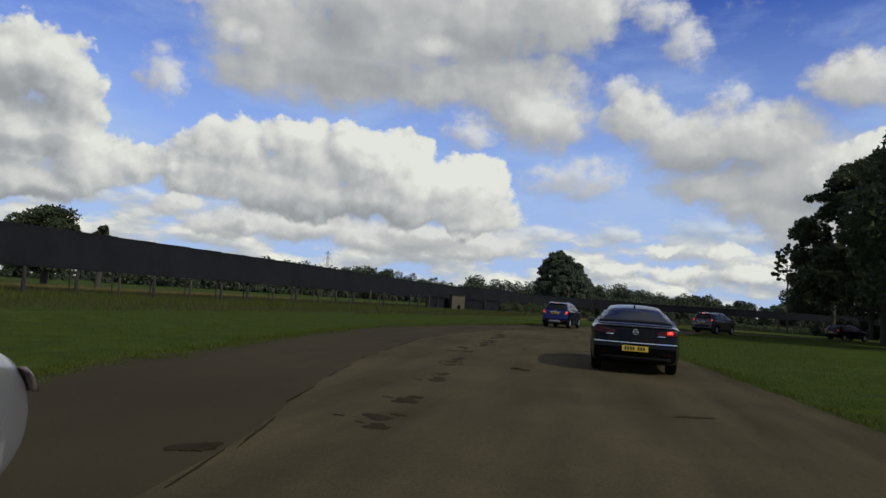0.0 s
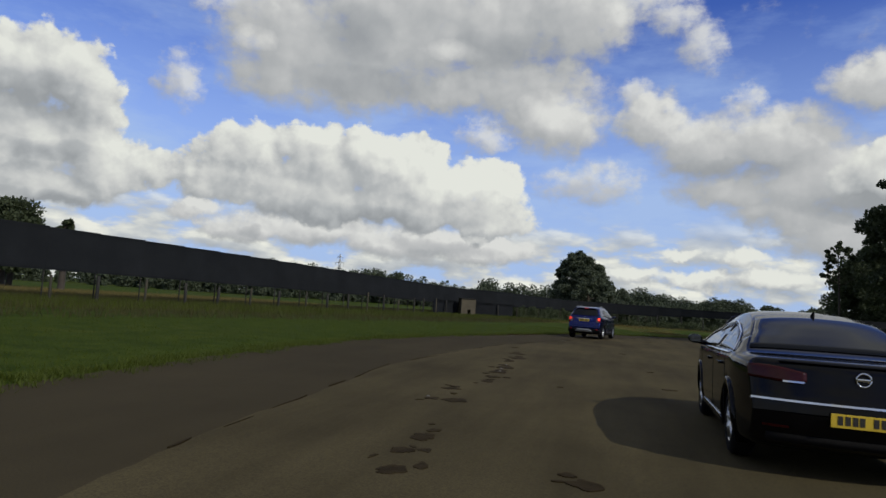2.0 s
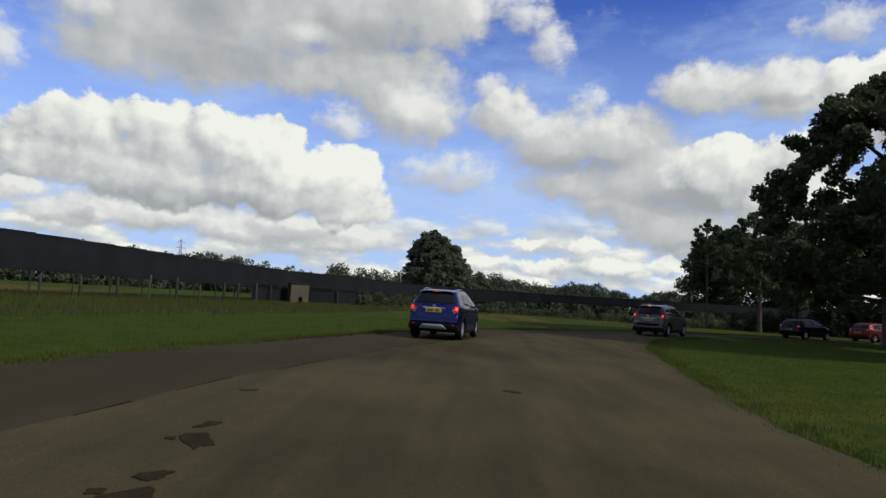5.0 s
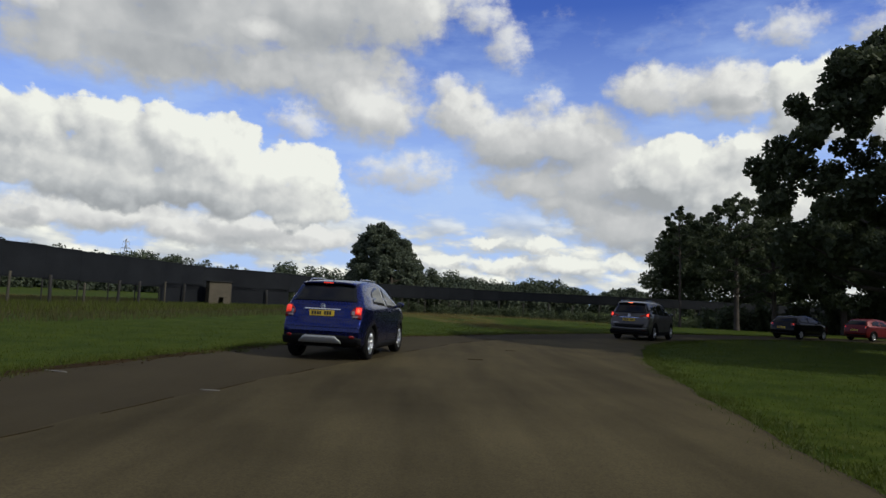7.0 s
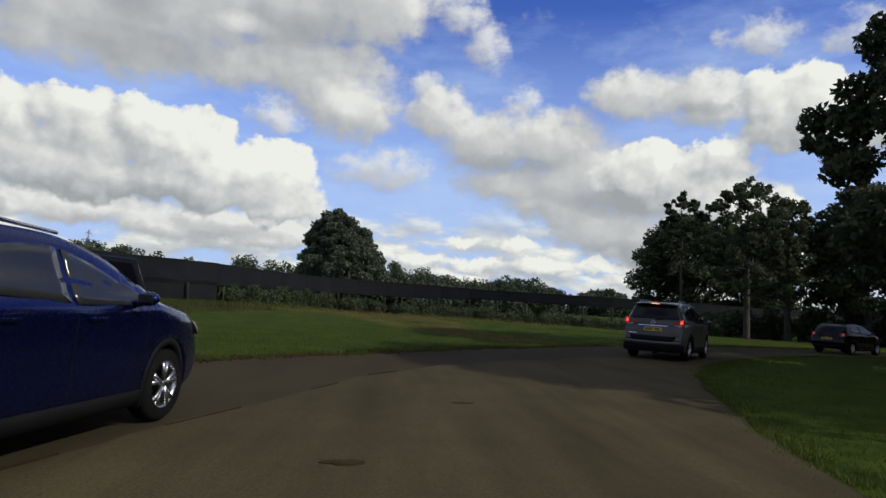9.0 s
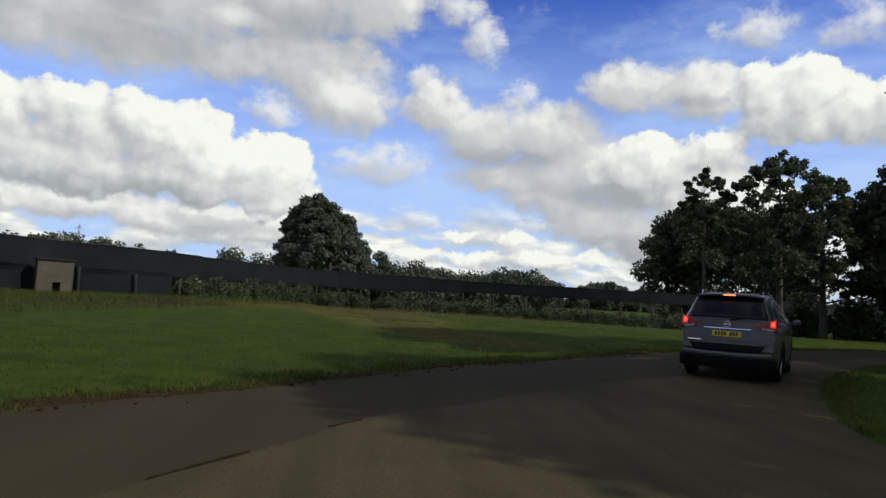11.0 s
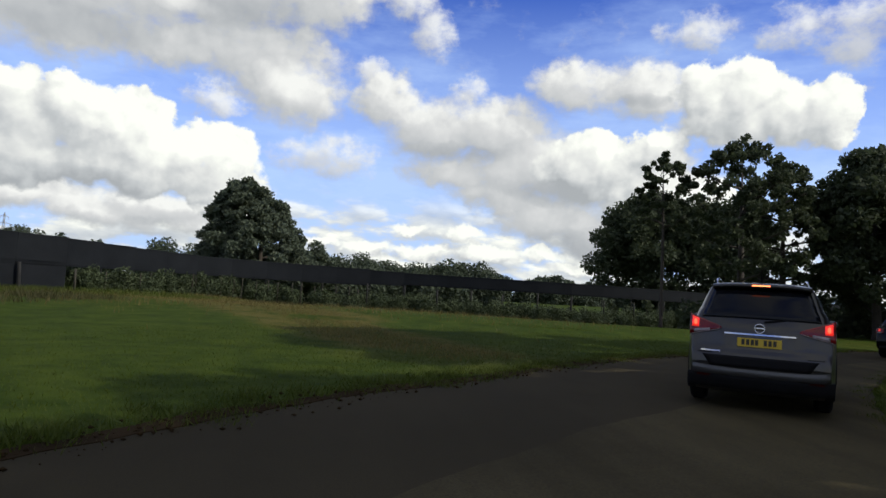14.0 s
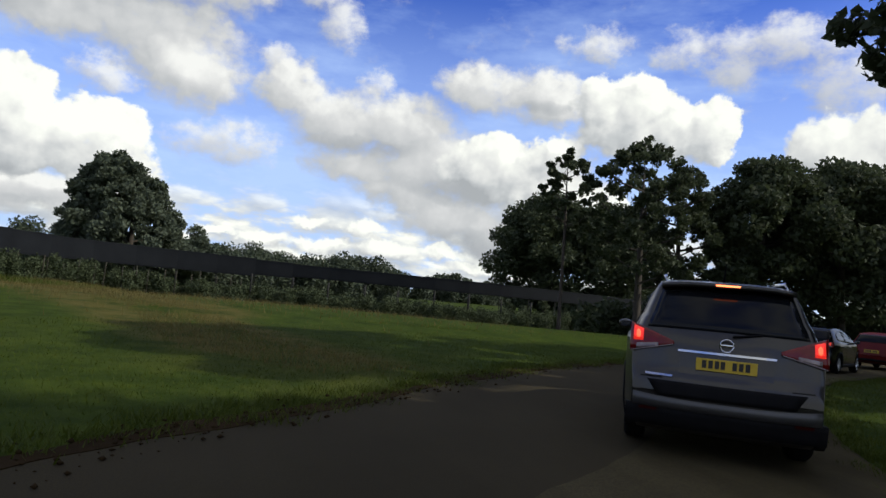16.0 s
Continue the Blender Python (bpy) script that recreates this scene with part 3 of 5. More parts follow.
def road_strip(name, left, right, top, depth, material, label, wobble):
    n = 520
    a, b = catmull(left, n), catmull(right, n)
    bm = bmesh.new()
    across = 10
    rows, skirts = [], []
    for i in range(n):
        p, q = Vector((*a[i], 0)), Vector((*b[i], 0))
        side = (q - p).normalized()
        p = p + side * wobble * (noise.noise(Vector((p.x * 0.5, p.y * 0.5, 3))) + 0.3 * noise.noise(Vector((p.x * 2.6, p.y * 2.6, 3))))
        q = q + side * 0.10 * (noise.noise(Vector((q.x * 0.7, q.y * 0.7, 7))) + 0.5 * noise.noise(Vector((q.x * 2.6, q.y * 2.6, 7))))
        row = [bm.verts.new(p.lerp(q, k / across) + Vector((0, 0, top))) for k in range(across + 1)]
        rows.append(row)
        skirts.append((bm.verts.new(p + Vector((0, 0, top - depth))), bm.verts.new(q + Vector((0, 0, top - depth)))))
    for i in range(n - 1):
        for k in range(across):
            bm.faces.new((rows[i][k], rows[i][k + 1], rows[i + 1][k + 1], rows[i + 1][k]))
        bm.faces.new((rows[i][0], rows[i + 1][0], skirts[i + 1][0], skirts[i][0]))
        bm.faces.new((rows[i][-1], skirts[i][1], skirts[i + 1][1], rows[i + 1][-1]))
    return part(name, bm, material, None, label)


tagged(road_strip("road", LEFT, RIGHT, 0.0, 0.08, ASPHALT, "dark old asphalt lane with crumbling edges", 0.35), category="road", kind="structure")
tagged(road_strip("road_worn_lane", SEAM, [(x - 0.06, y) for x, y in RIGHT], 0.008, 0.02, WORN, "pale worn asphalt lane with tyre tracks and cracks", 0.16), category="road", kind="structure")


def blot(name, x, y, length, width, turn, material, label, seed, top=0.012):
    """An irregular flat break in the road surface."""
    bm = bmesh.new()
    ring, low = [], []
    c, s = math.cos(radians(turn)), math.sin(radians(turn))
    n = 26
    for k in range(n):
        a = k * math.tau / n
        r = 0.72 + 0.45 * noise.noise(Vector((math.cos(a) * 1.3, math.sin(a) * 1.3, seed * 1.7))) + 0.2 * noise.noise(Vector((math.cos(a) * 4, math.sin(a) * 4, seed * 2.3)))
        u, w = math.cos(a) * length / 2 * r, math.sin(a) * width / 2 * r
        ring.append(bm.verts.new((x + u * c - w * s, y + u * s + w * c, top)))
        low.append(bm.verts.new((x + (u * c - w * s) * 1.008, y + (u * s + w * c) * 1.008, top - 0.012)))
    bm.faces.new(ring)
    for k in range(n):
        bm.faces.new((ring[k], low[k], low[(k + 1) % n], ring[(k + 1) % n]))
    return tagged(part(name, bm, material, None), label, "pothole", "breaks along the lane joint")


HOLES = [(-2.17, 8.1, 0.75, 0.45, 70), (-2.06, 6.8, 0.5, 0.5, 60), (-1.98, 6.25, 0.4, 0.4, 80), (-2.3, 10.4, 0.65, 0.4, 75), (-2.39, 11.2, 0.35, 0.3, 90), (-2.6, 13.0, 0.4, 0.5, 10),
         (-2.7, 13.6, 0.45, 0.3, 20), (-2.72, 14.35, 0.7, 0.28, 85), (-3.1, 16.75, 0.6, 0.5, 170), (-3.35, 18.0, 0.5, 0.35, 80), (-3.0, 19.4, 0.6, 0.32, 90), (-3.0, 20.1, 0.5, 0.36, 20),
         (-3.08, 21.2, 1.0, 0.42, 95), (-3.16, 22.4, 1.2, 0.45, 95), (-3.3, 24.2, 0.9, 0.3, 100), (-3.22, 25.3, 1.1, 0.4, 95), (-3.45, 27.0, 1.2, 0.3, 95), (-1.22, 13.3, 0.5, 0.32, 120),
         (0.05, 20.7, 0.5, 0.22, 5), (-0.06, 24.4, 0.25, 0.16, 30), (-1.77, 19.5, 0.2, 0.14, 80), (-3.17, 17.4, 0.3, 0.16, 95),
         (-0.5, 31.0, 0.5, 0.2, 120), (-3.9, 29.6, 0.4, 0.2, 40), (2.5, 47.5, 0.5, 0.12, 5), (1.2, 44.2, 0.6, 0.2, 20)]
crumble = random.Random(9)
level = 0
for k, (x, y, l, w, a) in enumerate(HOLES):
    pieces = [(0.0, 0.0, 0.75)] if w <= 0.25 else [(-0.14, 0.0, 0.72), (0.36, 0.15, 0.36), (crumble.uniform(-0.8, 0.8), 0.6, 0.14)]
    for along_way, across, size in pieces:
        c, s = math.cos(radians(a)), math.sin(radians(a))
        u, t = along_way * l + crumble.uniform(-0.04, 0.04), across * w + crumble.uniform(-0.05, 0.05)
        level += 1
        blot("pothole", x + u * c - t * s, y + u * s + t * c, l * size, w * (size + 0.25), a + crumble.uniform(-25, 25), TAR if w > 0.25 else CRACK,
             "dark broken hole in worn asphalt" if w > 0.2 else "dark tar-filled crack in worn asphalt", 100 + level, 0.0115 + 0.0001 * level)
for k, (x, y) in enumerate([(-3.16, 21.75), (-3.1, 21.2), (-3.2, 22.7), (-3.41, 16.8)]):
    blot("loose_stone", x, y, 0.075, 0.06, 60 * k, PUDDLE, "pale loose stone in a broken joint", 200 + k, 0.03)
for k, (x, y, a) in enumerate([(-5.4, 39.0, -20), (-2.8, 37.8, -10)]):
    blot("road_mark", x, y, 0.55 - 0.15 * k, 0.08, a, shader("worn_white_line", (0.07, 0.06, 0.045), (0.16, 0.15, 0.13), 6.0, 0.8), "worn white paint dash on asphalt", 300 + k)

tagged(road_strip("verge_earth", [(x - 0.05, y + 0.03) for x, y in LEFT[7:19]], [(x + 0.24, y - 0.16) for x, y in LEFT[7:19]], 0.007, 0.06, DIRT, "bare trodden earth along the road edge", 0.30), category="verge", kind="structure")
# the open joint between the two lanes
joint = catmull(SEAM[1:14], 260)
jrnd = random.Random(12)
k = 6
while k < 240:
    (x, y), (x1, y1) = joint[k], joint[k + 3]
    long = jrnd.uniform(0.5, 1.9)
    blot("crack", x + jrnd.uniform(-0.05, 0.05), y, long, jrnd.uniform(0.02, 0.055), math.degrees(math.atan2(y1 - y, x1 - x)) + jrnd.uniform(-4, 4), TAR, "dark open crack along the joint between the lanes", 400 + k, 0.0130 + 0.00001 * k)
    k += int(long * 2.6) + jrnd.randint(2, 6)
for k, (x, y, l, w, a) in enumerate([(-2.98, 4.7, 0.6, 0.34, 65), (1.4, 9.0, 0.7, 0.2, 20)]):
    blot("patch", x, y, l, w, a, TAR, "dark stained patch in the asphalt", 700 + k, 0.0125 + 0.0002 * k)

# ---------- the high fence ----------
FENCE = [(-41, -25), (-37.8, -5), (-34.5, 14), (-32.4, 26), (-31, 35), (-28.3, 46), (-25.5, 57), (-22.6, 69), (-20.2, 81), (-18.5, 87.4), (-13.4, 91.8), (-10.6, 98), (-6.8, 104), (-2, 107),
         (4, 108.3), (10, 108.3), (18, 106.5), (26, 105.5), (38, 108), (60, 118), (90, 135)]
fence = thing("fence", "high animal fence of dark sheet panels on weathered posts", "fence")
line = catmull(FENCE, 400)
length = np.concatenate([[0], np.cumsum(np.linalg.norm(np.diff(line, axis=0), axis=1))])


def along(s):
    return np.array([np.interp(s, length, line[:, 0]), np.interp(s, length, line[:, 1])])


SPAN = 3.0
count = int(length[-1] // SPAN)
frnd = random.Random(3)
for i in range(count):
    a, b = along(i * SPAN), along((i + 1) * SPAN)
    mid, turn = (a + b) / 2, math.atan2(b[1] - a[1], b[0] - a[0])
    wide = float(np.linalg.norm(b - a))
    far_side = mid[0] > 8
    top = float(np.interp(mid[1], [35, 50, 60, 72, 82, 92, 105], [4.0, 3.8, 3.65, 3.42, 3.36, 3.25, 3.0])) - 0.15 * ease(mid[0], 4, 12) + frnd.uniform(-0.005, 0.005)
    base = float(np.interp(mid[1], [45, 70, 84, 96], [1.62, 1.5, 1.3, 1.5])) + 0.30 * ease(mid[0], 4, 12)
    bm = bmesh.new()
    add_box(bm, (mid[0], mid[1], (top + base) / 2), (wide - 0.003, 0.03, top - base), turn, 0.002)
    for z in (base + 0.12, top - 0.1):
        add_box(bm, (mid[0], mid[1], z), (wide - 0.02, 0.075, 0.06), turn)
    part("panel", bm, SHEET, fence)
    if 81 < mid[1] < 92.5 and mid[0] < -10:
        bm = bmesh.new()
        add_box(bm, (mid[0], mid[1], 0.84), (wide - 0.012, 0.03, 1.75), turn, 0.006)
        part("panel", bm, SHEET, fence)
    inward = np.array([math.sin(turn), -math.cos(turn)])
    corner = -11.5 < mid[0] < 6
    for k in range(3 if corner else 1):
        h = (1.45 if corner else 1.62) + frnd.uniform(-0.3, 0.2)
        foot = a + (b - a) * (k / 3 + frnd.uniform(-0.09, 0.09)) + inward * (0.3 + frnd.uniform(0, 0.25))
        bm = bmesh.new()
        lean = Vector((frnd.uniform(-0.07, 0.07), frnd.uniform(-0.07, 0.07), h))
        pale = corner or i % 5 in (1, 3)
        r = 0.075 if far_side else 0.040 if corner else 0.075 if pale else 0.10
        low = min(0.0, ground_z(foot[0], foot[1]))
        pts = [Vector((*foot, low - 0.3)), Vector((*foot, low)), Vector((*foot, 0)) + lean * 0.5, Vector((*foot, 0)) + lean]
        add_tube(bm, pts, [r * 1.05, r, r * 0.97, r * 0.9], 8)
        part("post", bm, POST_PALE if pale and not far_side else POST_DARK, fence, "", True)
    foot = a - inward * 0.08
    bm = bmesh.new()
    low = min(0.0, ground_z(foot[0], foot[1])) - 0.25
    add_box(bm, (foot[0], foot[1], (top + low) / 2), (0.06, 0.06, top - low), turn, 0.008)
    part("stanchion", bm, POST_DARK, fence)


def shed(x, y, turn, w, d, h, label):
    ob = thing("shed", label, "shed", at=pose(x, y, -0.03, 0, 0, turn))
    for nm, c, s in (("side_wall", (-w / 2 + 0.03, 0, h / 2), (0.06, d, h)), ("side_wall", (w / 2 - 0.03, 0, h / 2), (0.06, d, h)), ("back_wall", (0, d / 2 - 0.03, h / 2), (w - 0.12, 0.06, h)),
                     ("front_board", (0, -d / 2 + 0.03, h * 0.68), (w - 0.12, 0.05, h * 0.63)), ("front_board", (-w * 0.26, -d / 2 + 0.03, h * 0.18), (w * 0.41, 0.05, h * 0.36)),
                     ("front_board", (w * 0.31, -d / 2 + 0.03, h * 0.18), (w * 0.30, 0.05, h * 0.36))):
        part(nm, add_box(bmesh.new(), c, s, 0, 0.008), BOARD, ob)
    bm = add_box(bmesh.new(), (0, -0.03, h + 0.04), (w + 0.14, d + 0.2, 0.07), 0, 0.015)
    part("roof", bm, POST_DARK, ob, "dark felt roof")
    return ob


shed(-17.35, 86.35, 36, 1.9, 0.9, 2.05, "pale boarded shelter with a dark low opening by the fence")


def pylon(x, y, h):
    ob = thing("pylon", "distant grey lattice power pylon", "pylon", at=pose(x, y, 0, 0, 0, 20))
    bm = bmesh.new()
    foot, waist = 3.6, 1.1
    corners = [(-1, -1), (1, -1), (1, 1), (-1, 1)]
    for cx, cy in corners:
        add_tube(bm, [(cx * foot, cy * foot, 0), (cx * waist, cy * waist, h * 0.6), (cx * 0.3, cy * 0.3, h)], [0.3, 0.24, 0.16], 4)
    levels = np.linspace(0, 1, 10)
    for z0, z1 in zip(levels, levels[1:]):
        r0, r1 = (np.interp(z, [0, 0.6, 1], [foot, waist, 0.3]) for z in (z0, z1))
        for (ax, ay), (bx, by) in zip(corners, corners[1:] + corners[:1]):
            add_tube(bm, [(ax * r0, ay * r0, z0 * h), (bx * r1, by * r1, z1 * h)], [0.13, 0.13], 4)
            add_tube(bm, [(bx * r0, by * r0, z0 * h), (ax * r1, ay * r1, z1 * h)], [0.13, 0.13], 4)
    part("tower", bm, STEEL, ob)
    for z, arm in ((0.66, 3.4), (0.8, 4.0), (0.93, 2.6)):
        bm = bmesh.new()
        for s in (-1, 1):
            add_tube(bm, [(0, 0, z * h + 1.4), (s * arm, 0, z * h)], [0.2, 0.12], 4)
            add_tube(bm, [(0, 0, z * h), (s * arm, 0, z * h)], [0.2, 0.12], 4)
            add_tube(bm, [(s * arm, 0, z * h), (s * arm, 0, z * h - 2.6)], [0.14, 0.14], 4)
        part("crossarm", bm, STEEL, ob)
    return ob


pylon(-1.4 - math.sin(radians(23.1)) * 640, 10 + math.cos(radians(23.1)) * 640, 42)

# ---------- cars ----------
class Shell:
    """The curved body of a car: x to its right, y forward from the rear bumper, z up."""

    def __init__(self, upper, lower, half, belt, tuck, tail=0.13, nose=0.2, crown=0.012):
        self.crown = crown
        self.up, self.low = catmull(upper, 110), catmull(lower, 110)
        self.long, self.half, self.belt, self.tuck, self.tail, self.nose = upper[-1][0], half, belt, tuck, tail, nose
        rear = [p for p in self.up if p[0] < self.long * 0.4]
        under = [p for p in self.low if p[0] < 0.6][::-1]
        zs, ys = [], []
        for y, z in [*under, *rear]:
            if not zs or z > zs[-1] + 1e-4:
                zs.append(z), ys.append(y)
        self.rear_z, self.rear_y = zs, ys
        front = [p for p in self.up[::-1] if p[0] > self.long * 0.72]
        fz, fy = [], []
        for y, z in front:
            if not fz or z > fz[-1] + 1e-4:
                fz.append(z), fy.append(y)
        self.front_z, self.front_y = fz, fy

    def width(self, y, z):
        w = self.half
        if z > self.belt:
            w -= 0.035 * min(1, (z - self.belt) / 0.05) + (z - self.belt) * self.tuck
        if z < 0.5:
            w -= 0.07 * ((0.5 - z) / 0.35) ** 2
        r, f = max(0.0, 1 - y / 0.9), max(0.0, 1 - (self.long - y) / 1.1)
        return w - 0.10 * r ** 2.2 - 0.18 * f ** 2.2

    def bend(self, x, y, z):
        k = min(1.0, abs(x) / self.half)
        r, f = max(0.0, 1 - y / 1.1), max(0.0, 1 - (self.long - y) / 1.3)
        return Vector((x, y + self.tail * r * k ** 2.6 - self.nose * f * k ** 2.2, z - (0.05 * k ** 3 if z > self.belt + 0.2 else 0.0)))

    def camber(self, x, w, z):
        """How far the roof or glass rises above its edge at x."""
        c = 0.012 + (self.crown - 0.012) * min(1.0, max(0.0, (z - self.belt - 0.03) / 0.25))
        return c * math.sqrt(max(0.0, 1 - (x / w) ** 2))

    def back(self, x, z, proud=0.006):
        p = self.bend(x, float(np.interp(z, self.rear_z, self.rear_y)), z)
        return Vector((p.x, p.y - proud, p.z))

    def fore(self, x, z, proud=0.006):
        p = self.bend(x, float(np.interp(z, self.front_z, self.front_y)), z)
        return Vector((p.x, p.y + proud, p.z))

    def flank(self, side, y, z, proud=0.005):
        p = self.bend(self.width(y, z), y, z)
        return Vector((side * (p.x + proud), p.y, p.z))

    def body(self, wheels, wheel_r):
        bm = bmesh.new()
        n, flat, tall, roof = len(self.up), 4, 20, 10
        rows = []
        for i in range(n):
            (yu, zu), (yl, zl) = self.up[i], self.low[i]
            half = []
            for k in range(flat):
                w = self.width(yl, zl) * 0.93
                half.append((w * k / flat, yl, zl))
            for k in range(tall + 1):
                s = k / tall
                y, z = yl + (yu - yl) * s, zl + (zu - zl) * s
                tight = 1 - 0.07 * max(0, 1 - s / 0.1) ** 2 - 0.05 * max(0.0, (s - 0.86) / 0.14) ** 2
                half.append((self.width(y, z) * tight, y, z))
            w = half[-1][0]
            for k in range(1, roof + 1):
                x = w * math.cos(k / roof * math.pi / 2)
                half.append((x, yu, zu + self.camber(x, w, zu)))
            pts = []
            for x, y, z in half:
                p = self.bend(x, y, z)
                if p.x > 0.5:
                    for wy in wheels:
                        if math.hypot(p.y - wy, p.z - wheel_r) < wheel_r + 0.055:
                            p.x = min(p.x, 0.52)
                pts.append(p)
            ring = [bm.verts.new(p) for p in pts]
            mirror = [bm.verts.new((-p.x, p.y, p.z)) for p in pts[1:-1]]
            rows.append(ring + mirror[::-1])
        m = len(rows[0])
        for a, b in zip(rows, rows[1:]):
            for k in range(m):
                bm.faces.new((a[k], a[(k + 1) % m], b[(k + 1) % m], b[k]))
        bmesh.ops.remove_doubles(bm, verts=bm.verts, dist=0.0006)
        return bm


def wheel(parent, x, y, r, side, rim_material):
    bm = bmesh.new()
    w = 0.21
    add_lathe(bm, [(r * 0.64, -w / 2), (r * 0.9, -w / 2), (r * 0.985, -w / 2 + 0.03), (r, -w / 4), (r, w / 4), (r * 0.985, w / 2 - 0.03), (r * 0.9, w / 2), (r * 0.64, w / 2)], (0, 0, 0))
    tyre = part("wheel", bm, RUBBER, parent, "", True)
    tyre.location = (x, y, r)
    face = side * (w / 2 - 0.02)
    bm = bmesh.new()
    add_lathe(bm, [(r * 0.66, face + side * 0.012), (r * 0.62, face + side * 0.015), (r * 0.58, face - side * 0.02), (r * 0.56, face - side * 0.09)], (0, 0, 0))
    for k in range(5):
        a = k * math.tau / 5 + 0.3
        for da in (-0.13, 0.13):
            pts = [(face - side * 0.005, math.cos(a + da * 0.5) * r * 0.1, math.sin(a + da * 0.5) * r * 0.1), (face + side * 0.004, math.cos(a + da) * r * 0.36, math.sin(a + da) * r * 0.36),
                   (face, math.cos(a + da * 1.5) * r * 0.6, math.sin(a + da * 1.5) * r * 0.6)]
            add_tube(bm, pts, [r * 0.07, r * 0.06, r * 0.07], 6)
    part("rim", bm, rim_material, tyre, "five-spoke alloy rim", True)
    bm = add_lathe(bmesh.new(), [(0.001, face - side * 0.07), (r * 0.57, face - side * 0.07)], (0, 0, 0))
    part("brake_disc", bm, PLASTIC, tyre)
    bm = add_lathe(bmesh.new(), [(0.001, face + side * 0.014), (r * 0.1, face + side * 0.012), (r * 0.12, face - side * 0.02)], (0, 0, 0), steps=14)
    part("hub_cap", bm, rim_material, tyre, "", True)


def plate(parent, shell, z, y_proud, front=False):
    put = shell.fore if front else shell.back
    mid = put(0, z, y_proud)
    s = 1 if front else -1
    bm = add_box(bmesh.new(), (0, mid.y, z), (0.52, 0.012, 0.112), 0, 0.004)
    board = part("number_plate", bm, PLATE, parent, "yellow plate with plain dark bars")
    for x in (-0.19, -0.135, -0.08, -0.03, 0.07, 0.125, 0.18):
        part("bar", add_box(bmesh.new(), (x, mid.y + s * 0.008, z + 0.004), (0.038, 0.004, 0.072)), PLATE_INK, board)
    return board


def window(parent, shell, side, y0, y1, z0, z1, slope0, slope1, material):
    """A side pane between heights z0 and z1(y); slopes lean its ends."""
    def fn(u, t):
        z_low = z0[0] + (z0[1] - z0[0]) * u
        z_top = z1[0] + (z1[1] - z1[0]) * u + 0.05 * math.sin(u * math.pi)
        z = z_low + (z_top - z_low) * t
        y = y0 + (y1 - y0) * u + t * (slope0 * (1 - u) + slope1 * u)
        return shell.flank(side, y, z, 0.006)
    return part("side_window", slab(fn, 12, 6, (-side * 0.012, 0, 0)), material, parent, "", True)


def band(shell, z0, z1, x0, x1, proud, nu=12, nv=4, depth=0.03, shape=None):
    """A plate that follows the rear of the car."""
    def fn(u, t):
        x = x0 + (x1 - x0) * u
        lo, hi = (z0, z1) if shape is None else shape(u)
        return shell.back(x, lo + (hi - lo) * t, proud)
    return slab(fn, nu, nv, (0, depth, 0))


